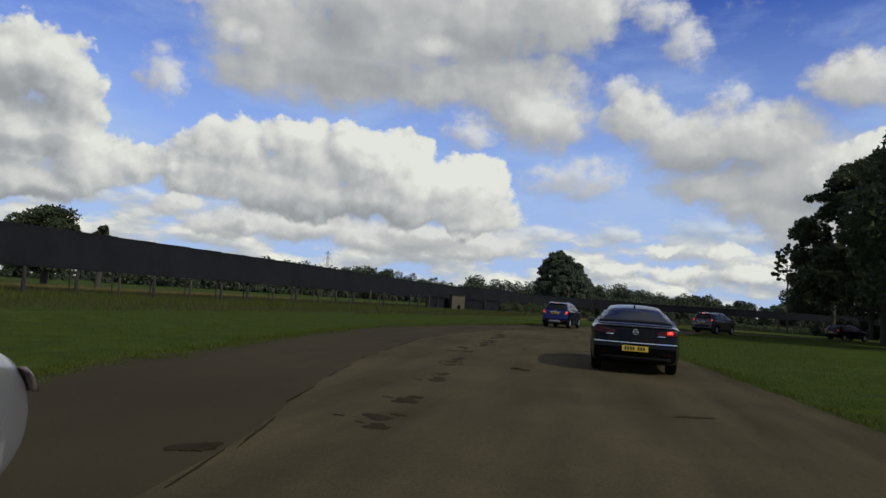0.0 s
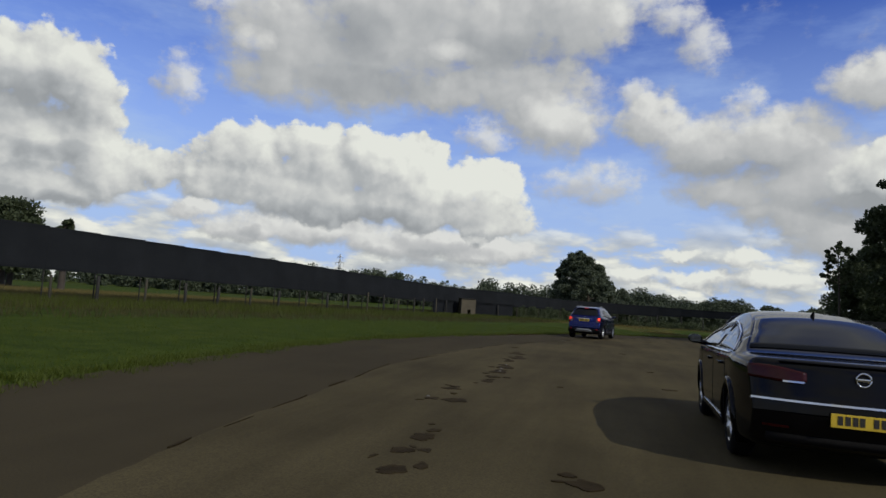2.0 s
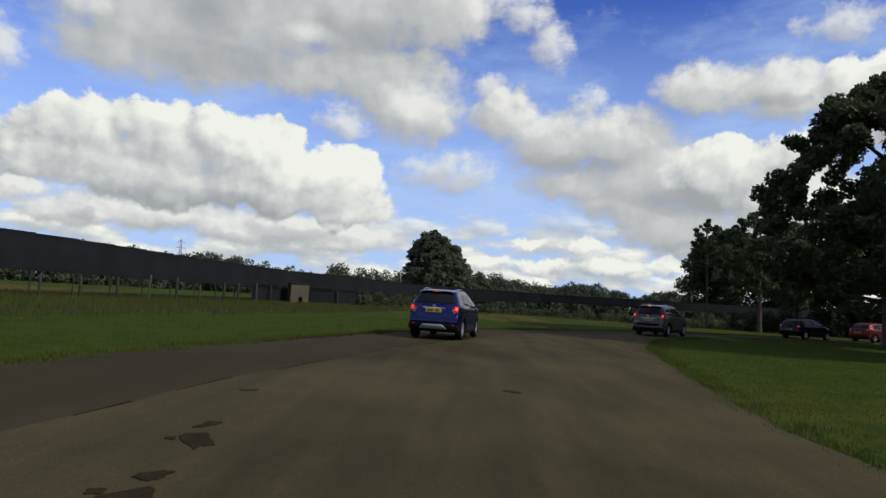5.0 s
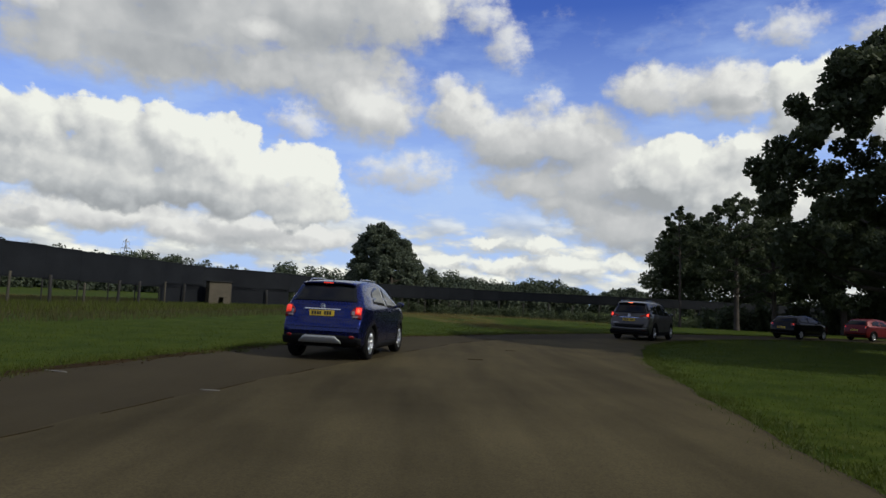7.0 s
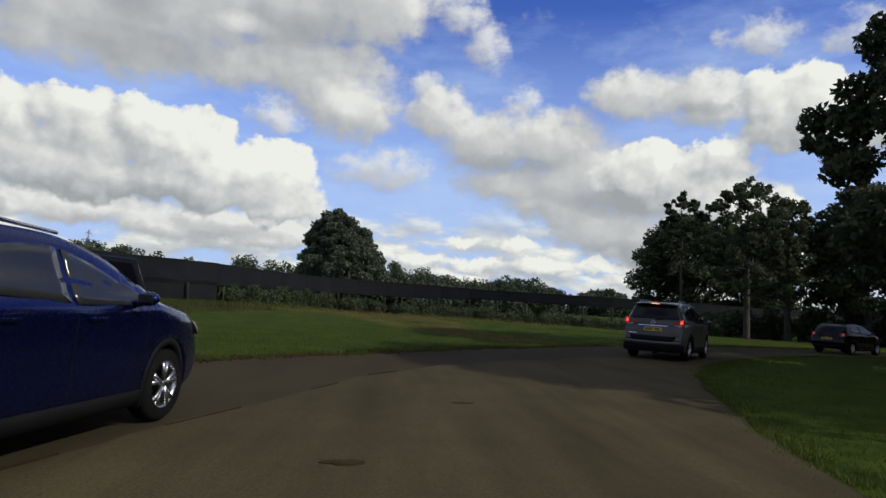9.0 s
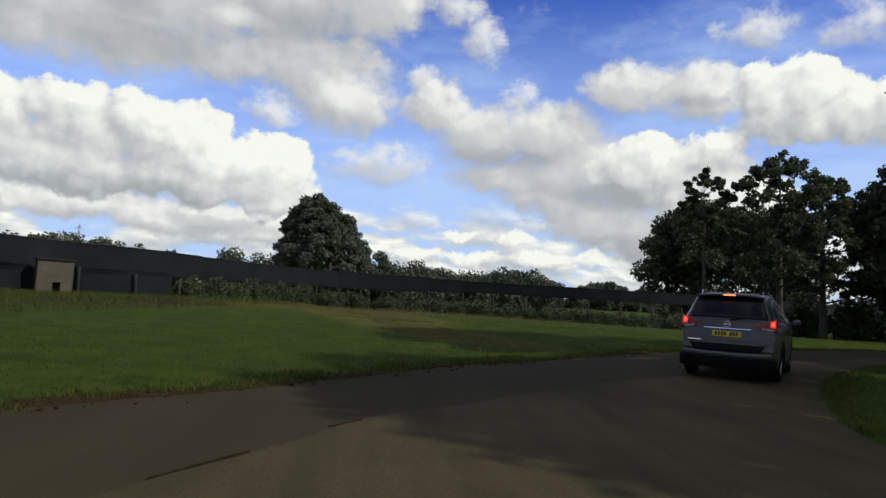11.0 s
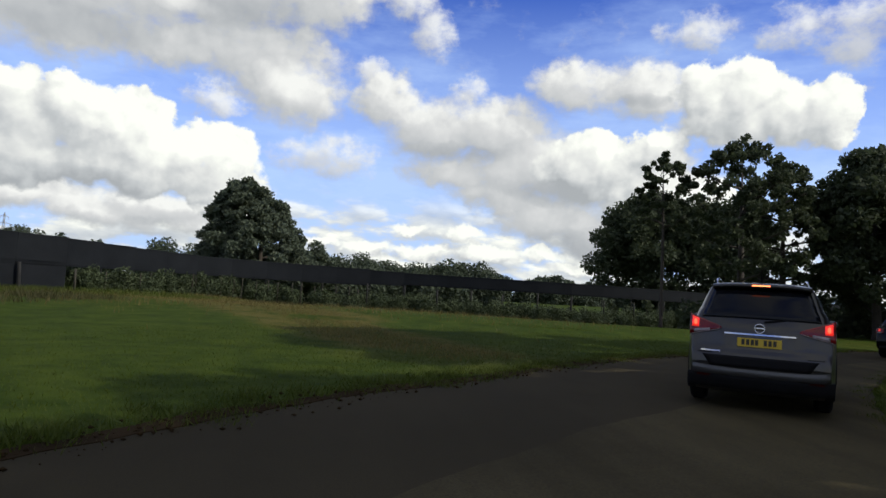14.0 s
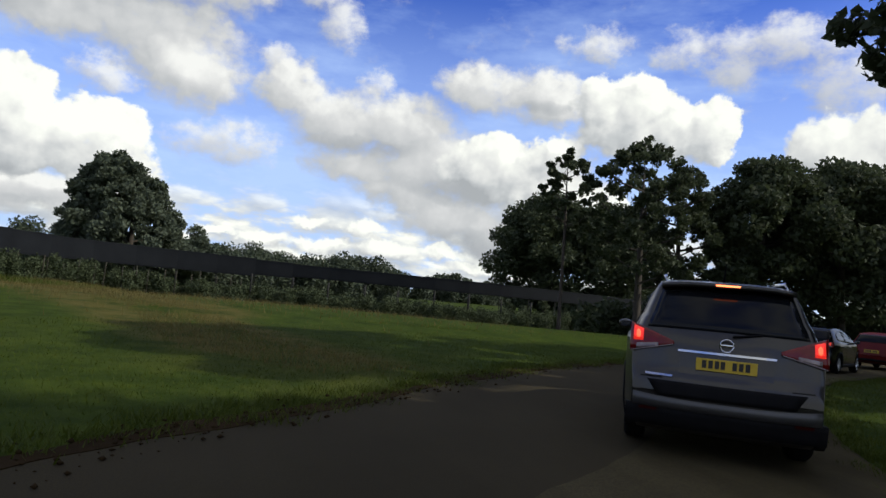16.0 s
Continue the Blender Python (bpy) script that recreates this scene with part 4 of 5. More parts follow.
def car(spec, at, label, group=""):
    s = Shell(spec["upper"], spec["lower"], spec["half"], spec["belt"], spec["tuck"], spec.get("tail", 0.13), spec.get("nose", 0.22), spec.get("crown", 0.012))
    ob = thing("car", label, "car", group, at)
    wheels, r = spec["wheels"], spec["wheel_r"]
    body = part("body", s.body(wheels, r), spec["paint"], ob, spec.get("body_label", ""), True)
    # arches, sills
    for wy in wheels:
        for side in (-1, 1):
            def arch(u, t, wy=wy, side=side):
                a = math.radians(-25 + 230 * u)
                rad = r + 0.03 + 0.06 * t
                y, z = wy + math.cos(a) * rad, max(0.17, r + math.sin(a) * rad)
                return s.flank(side, y, z, 0.012)
            part("wheel_arch", slab(arch, 26, 2, (-side * 0.1, 0, 0)), spec["trim"], ob, "", True)
            wheel(ob, side * (s.half - 0.135), wy, r, side, ALLOY)
    for side in (-1, 1):
        def sill(u, t, side=side):
            return s.flank(side, wheels[0] + r + 0.05 + u * (wheels[1] - wheels[0] - 2 * r - 0.1), 0.21 + spec.get("cladding", 0.1) * t, 0.012)
        part("sill", slab(sill, 10, 2, (-side * 0.03, 0, 0)), spec["trim"], ob, "", True)
        for k, (y0, y1, z0, z1, a, b) in enumerate(spec["windows"]):
            window(ob, s, side, y0, y1, z0, z1, a, b, GLASS if k in spec.get("dark_panes", (0, 1, 2)) else GLASS_CLEAR)
        if "window_strip" in spec:
            y0, y1, za, zb = spec["window_strip"]
            def strip(u, t, side=side):
                return s.flank(side, y0 + (y1 - y0) * u, za + (zb - za) * u - 0.012 + 0.018 * t, 0.011)
            part("window_trim", slab(strip, 12, 1, (-side * 0.01, 0, 0)), CHROME, ob, "bright chrome strip", True)
        # mirrors and handles
        my, mz = spec["mirror"]
        mp = s.flank(side, my, mz)
        bm = bmesh.new()
        bmesh.ops.create_uvsphere(bm, u_segments=14, v_segments=8, radius=1, matrix=Matrix.Translation((mp.x + side * 0.12, mp.y, mp.z + 0.06)) @ Matrix.Diagonal((0.095, 0.06, 0.062, 1)))
        add_tube(bm, [(mp.x - side * 0.03, mp.y, mp.z), (mp.x + side * 0.08, mp.y, mp.z + 0.03)], [0.035, 0.03], 6)
        mir = part("mirror", bm, spec["paint"], ob, "", True)
        bm = add_box(bmesh.new(), (mp.x + side * 0.12, mp.y - 0.052, mp.z + 0.06), (0.135, 0.012, 0.08), 0, 0.005)
        part("mirror_glass", bm, MIRROR, mir)
        for hy, hz in spec["handles"]:
            p = s.flank(side, hy, hz, 0.016)
            part("door_handle", add_box(bmesh.new(), p, (0.03, 0.2, 0.028), 0, 0.008), spec["paint"], ob)
        for dy in spec["door_lines"]:
            def gap(u, t, side=side, dy=dy):
                return s.flank(side, dy - 0.004 + 0.008 * t + 0.05 * (u - 0.5), 0.32 + (s.belt - 0.36) * u, 0.0025)
            part("door_gap", slab(gap, 8, 1, (-side * 0.004, 0, 0)), PLASTIC, ob)
    # rear screen, windscreen
    t0, t1, wx = spec["rear_glass"]
    def screen(u, t):
        z = t0 + (t1 - t0) * t
        y = float(np.interp(z, s.rear_z, s.rear_y))
        half = min(s.width(y, z) - 0.07, wx + 0.12 * (1 - t))
        p = s.bend((2 * u - 1) * half, y, z)
        return p + Vector((0, -0.006, 0.008 + s.camber((2 * u - 1) * half, s.width(y, z) * 0.95, z)))
    part("rear_window", slab(screen, 16, 8, (0, 0.012, -0.01)), GLASS, ob, "dark tinted rear window", True)
    f0, f1 = spec["windscreen"]
    def front_screen(u, t):
        z = f0 + (f1 - f0) * t
        y = float(np.interp(z, s.front_z, s.front_y))
        wide = (2 * u - 1) * (s.width(y, z) - 0.08)
        p = s.bend(wide, y, z)
        return p + Vector((0, 0.006, 0.008 + s.camber(wide, s.width(y, z) * 0.95, z)))
    part("windscreen", slab(front_screen, 16, 8, (0, -0.012, -0.01)), GLASS, ob, "", True)
    for side in (-1, 1):
        def head(u, t, side=side):
            return s.fore(side * (0.45 + 0.33 * u), spec["head_z"] + 0.14 * t * (0.6 + 0.4 * u), 0.008)
        part("headlight", slab(head, 8, 4, (0, -0.03, 0)), LENS_CLEAR, ob, "", True)
    part("grille", slab(lambda u, t: s.fore(-0.38 + 0.76 * u, 0.44 + 0.2 * t, 0.008), 8, 3, (0, -0.03, 0)), PLASTIC, ob)
    spec["rear"](ob, s)
    return ob


def tail_lamp(ob, s, side, x0, x1, shape, lit, lit_from, material=None, clear=True):
    lamp = part("tail_light", band(s, 0, 0, side * x0, side * x1, 0.016, 12, 5, 0.05, shape), material or LENS_RED, ob, "red tail light", True)
    if lit:
        a, b = lit_from
        part("bulb", band(s, 0, 0, side * (x0 + (x1 - x0) * a), side * (x0 + (x1 - x0) * b), 0.02, 5, 3, 0.02,
                          lambda u: tuple(np.interp((0.36, 0.92), (0, 1), shape(a + (b - a) * u)))), LAMP_GLOW if lit is LAMP_ON else lit, lamp, "glowing red bulb", True)
        if lit is LAMP_ON:
            c, d = a + (b - a) * 0.28, a + (b - a) * 0.72
            part("bulb_core", band(s, 0, 0, side * (x0 + (x1 - x0) * c), side * (x0 + (x1 - x0) * d), 0.024, 5, 3, 0.02,
                                   lambda u: tuple(np.interp((0.62 - 0.16 * math.sin(math.pi * (0.15 + 0.7 * u)), 0.64 + 0.18 * math.sin(math.pi * (0.15 + 0.7 * u))), (0, 1), shape(c + (d - c) * u)))), LAMP_ON, lamp, "bright brake filament", True)
    if clear:
        part("reverse_lens", band(s, 0, 0, side * (x0 + (x1 - x0) * 0.25), side * (x0 + (x1 - x0) * 0.85), 0.02, 5, 2, 0.02,
                                  lambda u: tuple(np.interp((0.04, 0.26), (0, 1), shape(0.25 + 0.6 * u)))), LENS_CLEAR, lamp, "clear reversing lens", True)
    return lamp


def ring_badge(ob, s, z, r, label):
    p = s.back(0, z, 0.02)
    bm = bmesh.new()
    steps = 22
    pts = [(math.cos(k * math.tau / steps) * r, p.y, z + math.sin(k * math.tau / steps) * r) for k in range(steps + 1)]
    add_tube(bm, pts, [r * 0.16] * (steps + 1), 6)
    add_box(bm, (0, p.y, z), (r * 2.2, 0.012, r * 0.42), 0, 0.003)
    return part("badge", bm, CHROME, ob, label, True)


def rear_suv(ob, s):
    # lamps taper towards the middle: lit at the outer end, clear below, a thin red line inwards
    shape = lambda u: (1.045 - 0.095 * u, 1.075 + 0.15 * u)
    for side in (-1, 1):
        lamp = tail_lamp(ob, s, side, 0.46, 0.86, shape, LAMP_ON, (0.70, 0.93), None, False)
        part("reverse_lens", band(s, 0, 0, side * 0.60, side * 0.80, 0.020, 6, 2, 0.02, lambda u: (1.0 - 0.035 * u, 1.045 - 0.025 * u)), LENS_CLEAR, lamp, "clear reversing lens", True)
        part("lamp_edge", band(s, 0, 0, side * 0.47, side * 0.855, 0.021, 10, 1, 0.01, lambda u: (1.036 - 0.095 * u, 1.046 - 0.095 * u)), LENS_CLEAR, lamp, "pale lower lamp edge", True)
        part("reflector", band(s, 0.42, 0.445, side * 0.58, side * 0.74, 0.02, 4, 1, 0.02), LENS_DARK, ob)
    part("tailgate_strip", band(s, 0.985, 1.005, -0.42, 0.42, 0.022, 10, 1, 0.02), CHROME, ob, "bright chrome strip above the plate")
    part("plate_recess", band(s, 0, 0, -0.40, 0.40, 0.004, 10, 3, 0.02, lambda u: (0.78, 0.975)), PAINT_GREY, ob)
    plate(ob, s, 0.89, 0.022)
    ring_badge(ob, s, 1.075, 0.058, "chrome ring badge")
    part("bumper", slab(lambda u, t: s.back((2 * u - 1) * (0.58 + 0.10 * t), 0.565 + 0.14 * t, 0.014), 16, 4, (0, 0.02, 0)), PLASTIC, ob, "black plastic bumper insert", True)
    part("bumper_lip", band(s, 0, 0, -0.80, 0.80, 0.022, 18, 2, 0.04, lambda u: (0.45, 0.545 + 0.03 * abs(2 * u - 1) ** 3)), PAINT_GREY_LIT, ob, "body-grey bumper edge, coloured lighter as if lit", True)
    part("valance", band(s, 0.23, 0.458, -0.86, 0.86, 0.014, 18, 4, 0.12), PLASTIC, ob, "", True)
    part("tailgate_gap", band(s, 0.722, 0.732, -0.74, 0.74, 0.004, 16, 1, 0.01), PLASTIC, ob)
    part("model_name", band(s, 0.745, 0.765, -0.70, -0.46, 0.02, 4, 1, 0.01), CHROME, ob, "plain chrome lettering bar")
    def lip(u, t):
        x = (2 * u - 1) * 0.60
        p = s.back(x, 1.60, 0.0)
        return Vector((x, p.y - 0.12 + 0.22 * t - 0.02 * (1 - abs(2 * u - 1)), 1.655 + 0.03 * t - 0.03 * (2 * u - 1) ** 4))
    part("spoiler", slab(lip, 14, 4, (0, 0.01, -0.045)), PAINT_GREY, ob, "", True)
    p = s.back(0, 1.60, 0.0)
    part("high_brake_light", add_box(bmesh.new(), (0, p.y - 0.142, 1.638), (0.22, 0.03, 0.016), 0, 0.004), LAMP_HIGH, ob, "lit strip brake light")
    for side in (-1, 1):
        bm = bmesh.new()
        add_tube(bm, [(side * 0.56, 0.62, 1.66), (side * 0.565, 0.75, 1.725), (side * 0.57, 1.6, 1.745), (side * 0.56, 2.5, 1.72), (side * 0.555, 2.65, 1.66)], [0.018] * 5, 6)
        part("roof_rail", bm, CHROME, ob, "silver roof rail", True)
    bm = add_tube(bmesh.new(), [(0, 0.75, 1.70), (0, 0.66, 1.80), (0, 0.6, 1.87)], [0.012, 0.006, 0.004], 5)
    part("antenna", bm, PLASTIC, ob)
    bm = add_tube(bmesh.new(), [(0.05, s.back(0, 1.16).y - 0.02, 1.165), (0.3, s.back(0.3, 1.22).y - 0.02, 1.20)], [0.012, 0.007], 5)
    part("wiper", bm, PLASTIC, ob)


def rear_crossover(ob, s):
    shape = lambda u: (0.84 + 0.09 * (1 - u) ** 2, 1.10 - 0.06 * (2 * u - 1.35) ** 2)
    for side in (-1, 1):
        lamp = tail_lamp(ob, s, side, 0.585, 0.80, shape, LAMP_DIM if side < 0 else LAMP_ON, (0.42, 0.95), None, False)
        part("reverse_lens", band(s, 0, 0, side * 0.605, side * 0.665, 0.020, 4, 3, 0.02, lambda u: (0.92 - 0.03 * u, 1.00)), LENS_CLEAR, lamp, "clear reversing lens", True)
        part("indicator_lens", band(s, 0, 0, side * 0.62, side * 0.73, 0.021, 4, 2, 0.02, lambda u: (0.862, 0.905)), LENS_CLEAR, lamp, "clear lower lens", True)
        part("reflector", band(s, 0, 0, side * 0.60, side * 0.70, 0.02, 5, 2, 0.02, lambda u: (0.455 + 0.02 * (2 * u - 1) ** 2, 0.52 - 0.015 * (2 * u - 1) ** 2)), LENS_RED, ob, "round-cornered red reflector", True)
    part("tailgate_strip", band(s, 1.015, 1.035, -0.38, 0.38, 0.024, 10, 1, 0.02), CHROME, ob, "bright chrome strip above the plate")
    plate(ob, s, 0.94, 0.022)
    ring_badge(ob, s, 1.075, 0.045, "chrome ring badge")
    part("bumper", band(s, 0, 0, -0.82, 0.82, 0.014, 22, 4, 0.03, lambda u: (0.31, 0.52 - 0.06 * abs(2 * u - 1) ** 4)), PLASTIC, ob, "black plastic bumper", True)
    part("bumper_crease", band(s, 0, 0, -0.80, 0.80, 0.016, 20, 1, 0.02, lambda u: (0.665, 0.68)), PAINT_BLUE, ob, "", True)
    part("skid_plate", band(s, 0, 0, -0.44, 0.44, 0.03, 20, 3, 0.03, lambda u: (0.345 + 0.012 * math.sin(u * 5 * math.tau) ** 2, 0.50 - 0.12 * max(0.0, abs(2 * u - 1) - 0.72) / 0.28)), SKID_GLARE, ob, "dull silver skid plate", True)
    part("valance", band(s, 0.25, 0.32, -0.7, 0.7, 0.010, 12, 2, 0.03), PLASTIC, ob, "", True)
    def lip(u, t):
        x = (2 * u - 1) * 0.56
        p = s.back(x, 1.52, 0.0)
        return Vector((x, p.y - 0.09 + 0.2 * t, 1.575 + 0.03 * t - 0.03 * (2 * u - 1) ** 4))
    part("spoiler", slab(lip, 14, 4, (0, 0.01, -0.04)), PAINT_BLUE, ob, "", True)
    p = s.back(0, 1.52, 0.0)
    part("high_brake_light", add_box(bmesh.new(), (0, p.y - 0.092, 1.556), (0.2, 0.03, 0.02), 0, 0.005), LAMP_DIM, ob, "strip brake light")
    for side in (-1, 1):
        bm = add_tube(bmesh.new(), [(side * 0.53, 0.7, 1.57), (side * 0.54, 0.85, 1.645), (side * 0.55, 1.5, 1.665), (side * 0.54, 2.1, 1.63)], [0.016] * 4, 6)
        part("roof_rail", bm, CHROME, ob, "silver roof rail", True)
    # silver plate that paints the glare of the sky onto the blue roof
    part("roof_glare", slab(lambda u, t: Vector(((2 * u - 1) * 0.44, 0.55 + 0.45 * t, float(np.interp(0.55 + 0.45 * t, [q[0] for q in s.up], [q[1] for q in s.up])) + 0.018 - 0.02 * (2 * u - 1) ** 4)), 8, 4, (0, 0, -0.02)), SKID_GLARE, ob, "", True)
    part("antenna", add_tube(bmesh.new(), [(0, 0.72, 1.60), (0, 0.62, 1.72), (0, 0.57, 1.80)], [0.012, 0.006, 0.004], 5), PLASTIC, ob)


def rear_saloon(ob, s):
    shape = lambda u: (0.80 + 0.035 * u + 0.03 * max(0, 0.25 - u) * 4, 0.905 + 0.045 * math.sin(u * 2.0))
    for side in (-1, 1):
        tail_lamp(ob, s, side, 0.42, 0.86, shape, LAMP_ON if side > 0 else None, (0.48, 0.76), LENS_DARK, False)
        part("lamp_strip", band(s, 0.815, 0.83, side * 0.44, side * 0.6, 0.022, 4, 1, 0.01), CHROME, ob)
        part("reflector", band(s, 0.43, 0.45, side * 0.55, side * 0.75, 0.014, 4, 1, 0.02), LENS_DARK, ob)
    part("bumper_strip", band(s, 0.655, 0.672, -0.84, 0.84, 0.02, 20, 1, 0.02), CHROME, ob, "long bright chrome strip")
    plate(ob, s, 0.545, 0.03)
    ring_badge(ob, s, 0.885, 0.055, "chrome ring badge")
    part("boot_lip", band(s, 0.985, 1.0, -0.62, 0.62, 0.03, 14, 1, 0.06), PAINT_BLACK, ob, "", True)
    part("valance", band(s, 0.25, 0.38, -0.72, 0.72, 0.010, 14, 2, 0.03), RUBBER, ob, "", True)
    part("antenna", add_tube(bmesh.new(), [(0, 1.72, 1.40), (0, 1.66, 1.455), (0, 1.63, 1.465)], [0.03, 0.012, 0.005], 5), PLASTIC, ob)
    for side in (-1, 1):
        bm = bmesh.new()
        pts = []
        for k in range(15):
            y = 0.9 + 2.95 * k / 14
            z = float(np.interp(y, [0.9, 1.3, 2.1, 2.8, 3.4, 3.85], [1.02, 1.20, 1.335, 1.30, 1.12, 0.97]))
            pts.append(s.flank(side, y, z, 0.01))
        add_tube(bm, pts, [0.010] * 15, 6)
        part("window_frame", bm, CHROME, ob, "curved bright window frame", True)


def rear_plain(ob, s):
    shape = lambda u: (0.84, 1.0)
    for side in (-1, 1):
        tail_lamp(ob, s, side, 0.56, 0.80, shape, LAMP_DIM, (0.45, 0.7))
    plate(ob, s, 0.72, 0.022)
    part("valance", band(s, 0.25, 0.42, -0.68, 0.68, 0.012, 12, 2, 0.03), PLASTIC, ob, "", True)


SUV = dict(upper=[(0.0, 0.60), (0.02, 0.72), (0.07, 0.80), (0.10, 0.95), (0.14, 1.10), (0.27, 1.35), (0.42, 1.58), (0.56, 1.655), (1.2, 1.70), (2.1, 1.70), (2.75, 1.63), (3.25, 1.40), (3.7, 1.15), (4.15, 1.06), (4.47, 0.92), (4.6, 0.78), (4.64, 0.60)],
           lower=[(0.0, 0.60), (0.015, 0.46), (0.05, 0.32), (0.16, 0.23), (0.9, 0.21), (2.3, 0.21), (3.8, 0.22), (4.35, 0.26), (4.58, 0.40), (4.64, 0.60)],
           half=0.91, belt=1.09, tuck=0.40, wheels=(0.95, 3.66), wheel_r=0.35, paint=PAINT_GREY, trim=PLASTIC, rear_glass=(1.18, 1.59, 0.62), windscreen=(1.2, 1.6), head_z=0.82,
           windows=[(0.62, 1.45, (1.18, 1.13), (1.45, 1.57), 0.12, 0.0), (1.52, 2.42, (1.13, 1.10), (1.58, 1.60), 0.0, 0.0), (2.48, 3.45, (1.10, 1.10), (1.60, 1.16), 0.0, -0.1)],
           mirror=(3.2, 1.10), handles=((1.75, 0.98), (2.75, 0.97)), door_lines=(1.5, 2.45, 3.4), rear=rear_suv, cladding=0.16, body_label="dusty grey metallic body")
CROSS = dict(upper=[(0.0, 0.58), (0.02, 0.72), (0.08, 0.86), (0.11, 1.0), (0.17, 1.14), (0.31, 1.34), (0.45, 1.50), (0.60, 1.575), (1.0, 1.615), (1.6, 1.635), (2.1, 1.60), (2.6, 1.46), (3.1, 1.18), (3.35, 1.08), (3.9, 0.98), (4.15, 0.84), (4.24, 0.70), (4.28, 0.58)],
             lower=[(0.0, 0.58), (0.02, 0.44), (0.10, 0.32), (0.35, 0.25), (0.9, 0.22), (2.1, 0.21), (3.5, 0.22), (4.0, 0.25), (4.22, 0.38), (4.28, 0.58)],
             half=0.885, belt=1.07, tuck=0.42, wheels=(0.78, 3.335), wheel_r=0.345, paint=PAINT_BLUE, trim=PLASTIC, rear_glass=(1.17, 1.50, 0.58), windscreen=(1.16, 1.5), head_z=0.78,
             windows=[(0.98, 1.94, (1.17, 1.10), (1.42, 1.53), 0.10, 0.0), (2.00, 3.00, (1.09, 1.09), (1.52, 1.13), 0.0, -0.06)],
             mirror=(2.72, 1.09), handles=((1.3, 0.99), (2.2, 0.98)), door_lines=(1.05, 1.97, 2.9), rear=rear_crossover, cladding=0.14, dark_panes=(), body_label="blue metallic body")
SALOON = dict(upper=[(0.0, 0.56), (0.015, 0.68), (0.05, 0.80), (0.08, 0.92), (0.12, 0.99), (0.30, 1.01), (0.62, 1.035), (1.05, 1.17), (1.6, 1.34), (2.1, 1.405), (2.55, 1.405), (3.05, 1.31), (3.5, 1.12), (3.8, 0.99), (4.3, 0.89), (4.62, 0.78), (4.76, 0.66), (4.80, 0.54)],
              lower=[(0.0, 0.56), (0.02, 0.42), (0.10, 0.28), (0.4, 0.21), (0.95, 0.19), (2.4, 0.18), (3.8, 0.19), (4.4, 0.22), (4.72, 0.36), (4.80, 0.54)],
              half=0.925, belt=0.98, tuck=0.66, wheels=(0.98, 3.69), wheel_r=0.33, paint=PAINT_BLACK, trim=PAINT_BLACK, rear_glass=(1.06, 1.36, 0.66), windscreen=(1.02, 1.36), head_z=0.68,
              windows=[(0.98, 2.12, (1.02, 1.005), (1.06, 1.29), 0.1, 0.0), (2.2, 3.70, (1.0, 0.985), (1.30, 1.03), 0.0, -0.05)], window_strip=(0.95, 3.75, 1.0, 0.975),
              mirror=(3.25, 0.99), handles=((1.55, 0.86), (2.55, 0.85)), door_lines=(1.2, 2.16, 3.4), rear=rear_saloon, tail=0.2, crown=0.055, dark_panes=(0,), body_label="glossy black body")
HATCH = dict(upper=[(0.0, 0.56), (0.02, 0.70), (0.07, 0.86), (0.12, 1.0), (0.26, 1.22), (0.42, 1.38), (0.62, 1.43), (1.2, 1.48), (1.7, 1.48), (2.2, 1.40), (2.7, 1.18), (3.05, 0.99), (3.6, 0.90), (3.9, 0.76), (4.0, 0.56)],
             lower=[(0.0, 0.56), (0.02, 0.42), (0.10, 0.29), (0.4, 0.22), (0.9, 0.2), (2.0, 0.19), (3.2, 0.2), (3.7, 0.23), (3.95, 0.36), (4.0, 0.56)],
             half=0.87, belt=0.98, tuck=0.45, wheels=(0.75, 3.2), wheel_r=0.31, paint=PAINT_RED, trim=PLASTIC, rear_glass=(1.06, 1.36, 0.56), windscreen=(1.03, 1.38), head_z=0.68,
             windows=[(0.65, 1.5, (1.06, 1.02), (1.28, 1.38), 0.06, 0.0), (1.58, 2.65, (1.02, 1.0), (1.39, 1.04), 0.0, -0.08)],
             mirror=(2.45, 1.0), handles=((1.15, 0.87), (2.0, 0.86)), door_lines=(0.95, 1.54, 2.6), rear=rear_plain)

QUEUE = "cars queueing on the park road"
car(SALOON, pose(0.97, 14.2, 0.008, 0, 0, -2.2), "glossy black saloon with a chrome bumper strip, standing on the road", QUEUE)
car(SUV, pose(9.1, 57.6, 0.008, 0, 0, -36), "grey metallic off-roader with lit brake lights on the road", QUEUE)
car(CROSS, pose(-2.12, 42.32, 0.004, 0, 0, -11.7), "bright blue metallic crossover with alloy wheels, standing on the road", QUEUE)
car(dict(HATCH, paint=PAINT_SILVER), pose(-2.70, -1.01, 0.004, 0, 0, 12.0), "silver hatchback standing on the dark asphalt lane", QUEUE)
car(dict(HATCH, paint=PAINT_BLACK), pose(22.6, 69.3, 0.01, 0, 0, -62), "black hatchback with red tail lights in tree shade", QUEUE)
car(HATCH, pose(29.4, 72.4, 0.01, 0, 0, -68), "dark red hatchback on the road in tree shade", QUEUE)

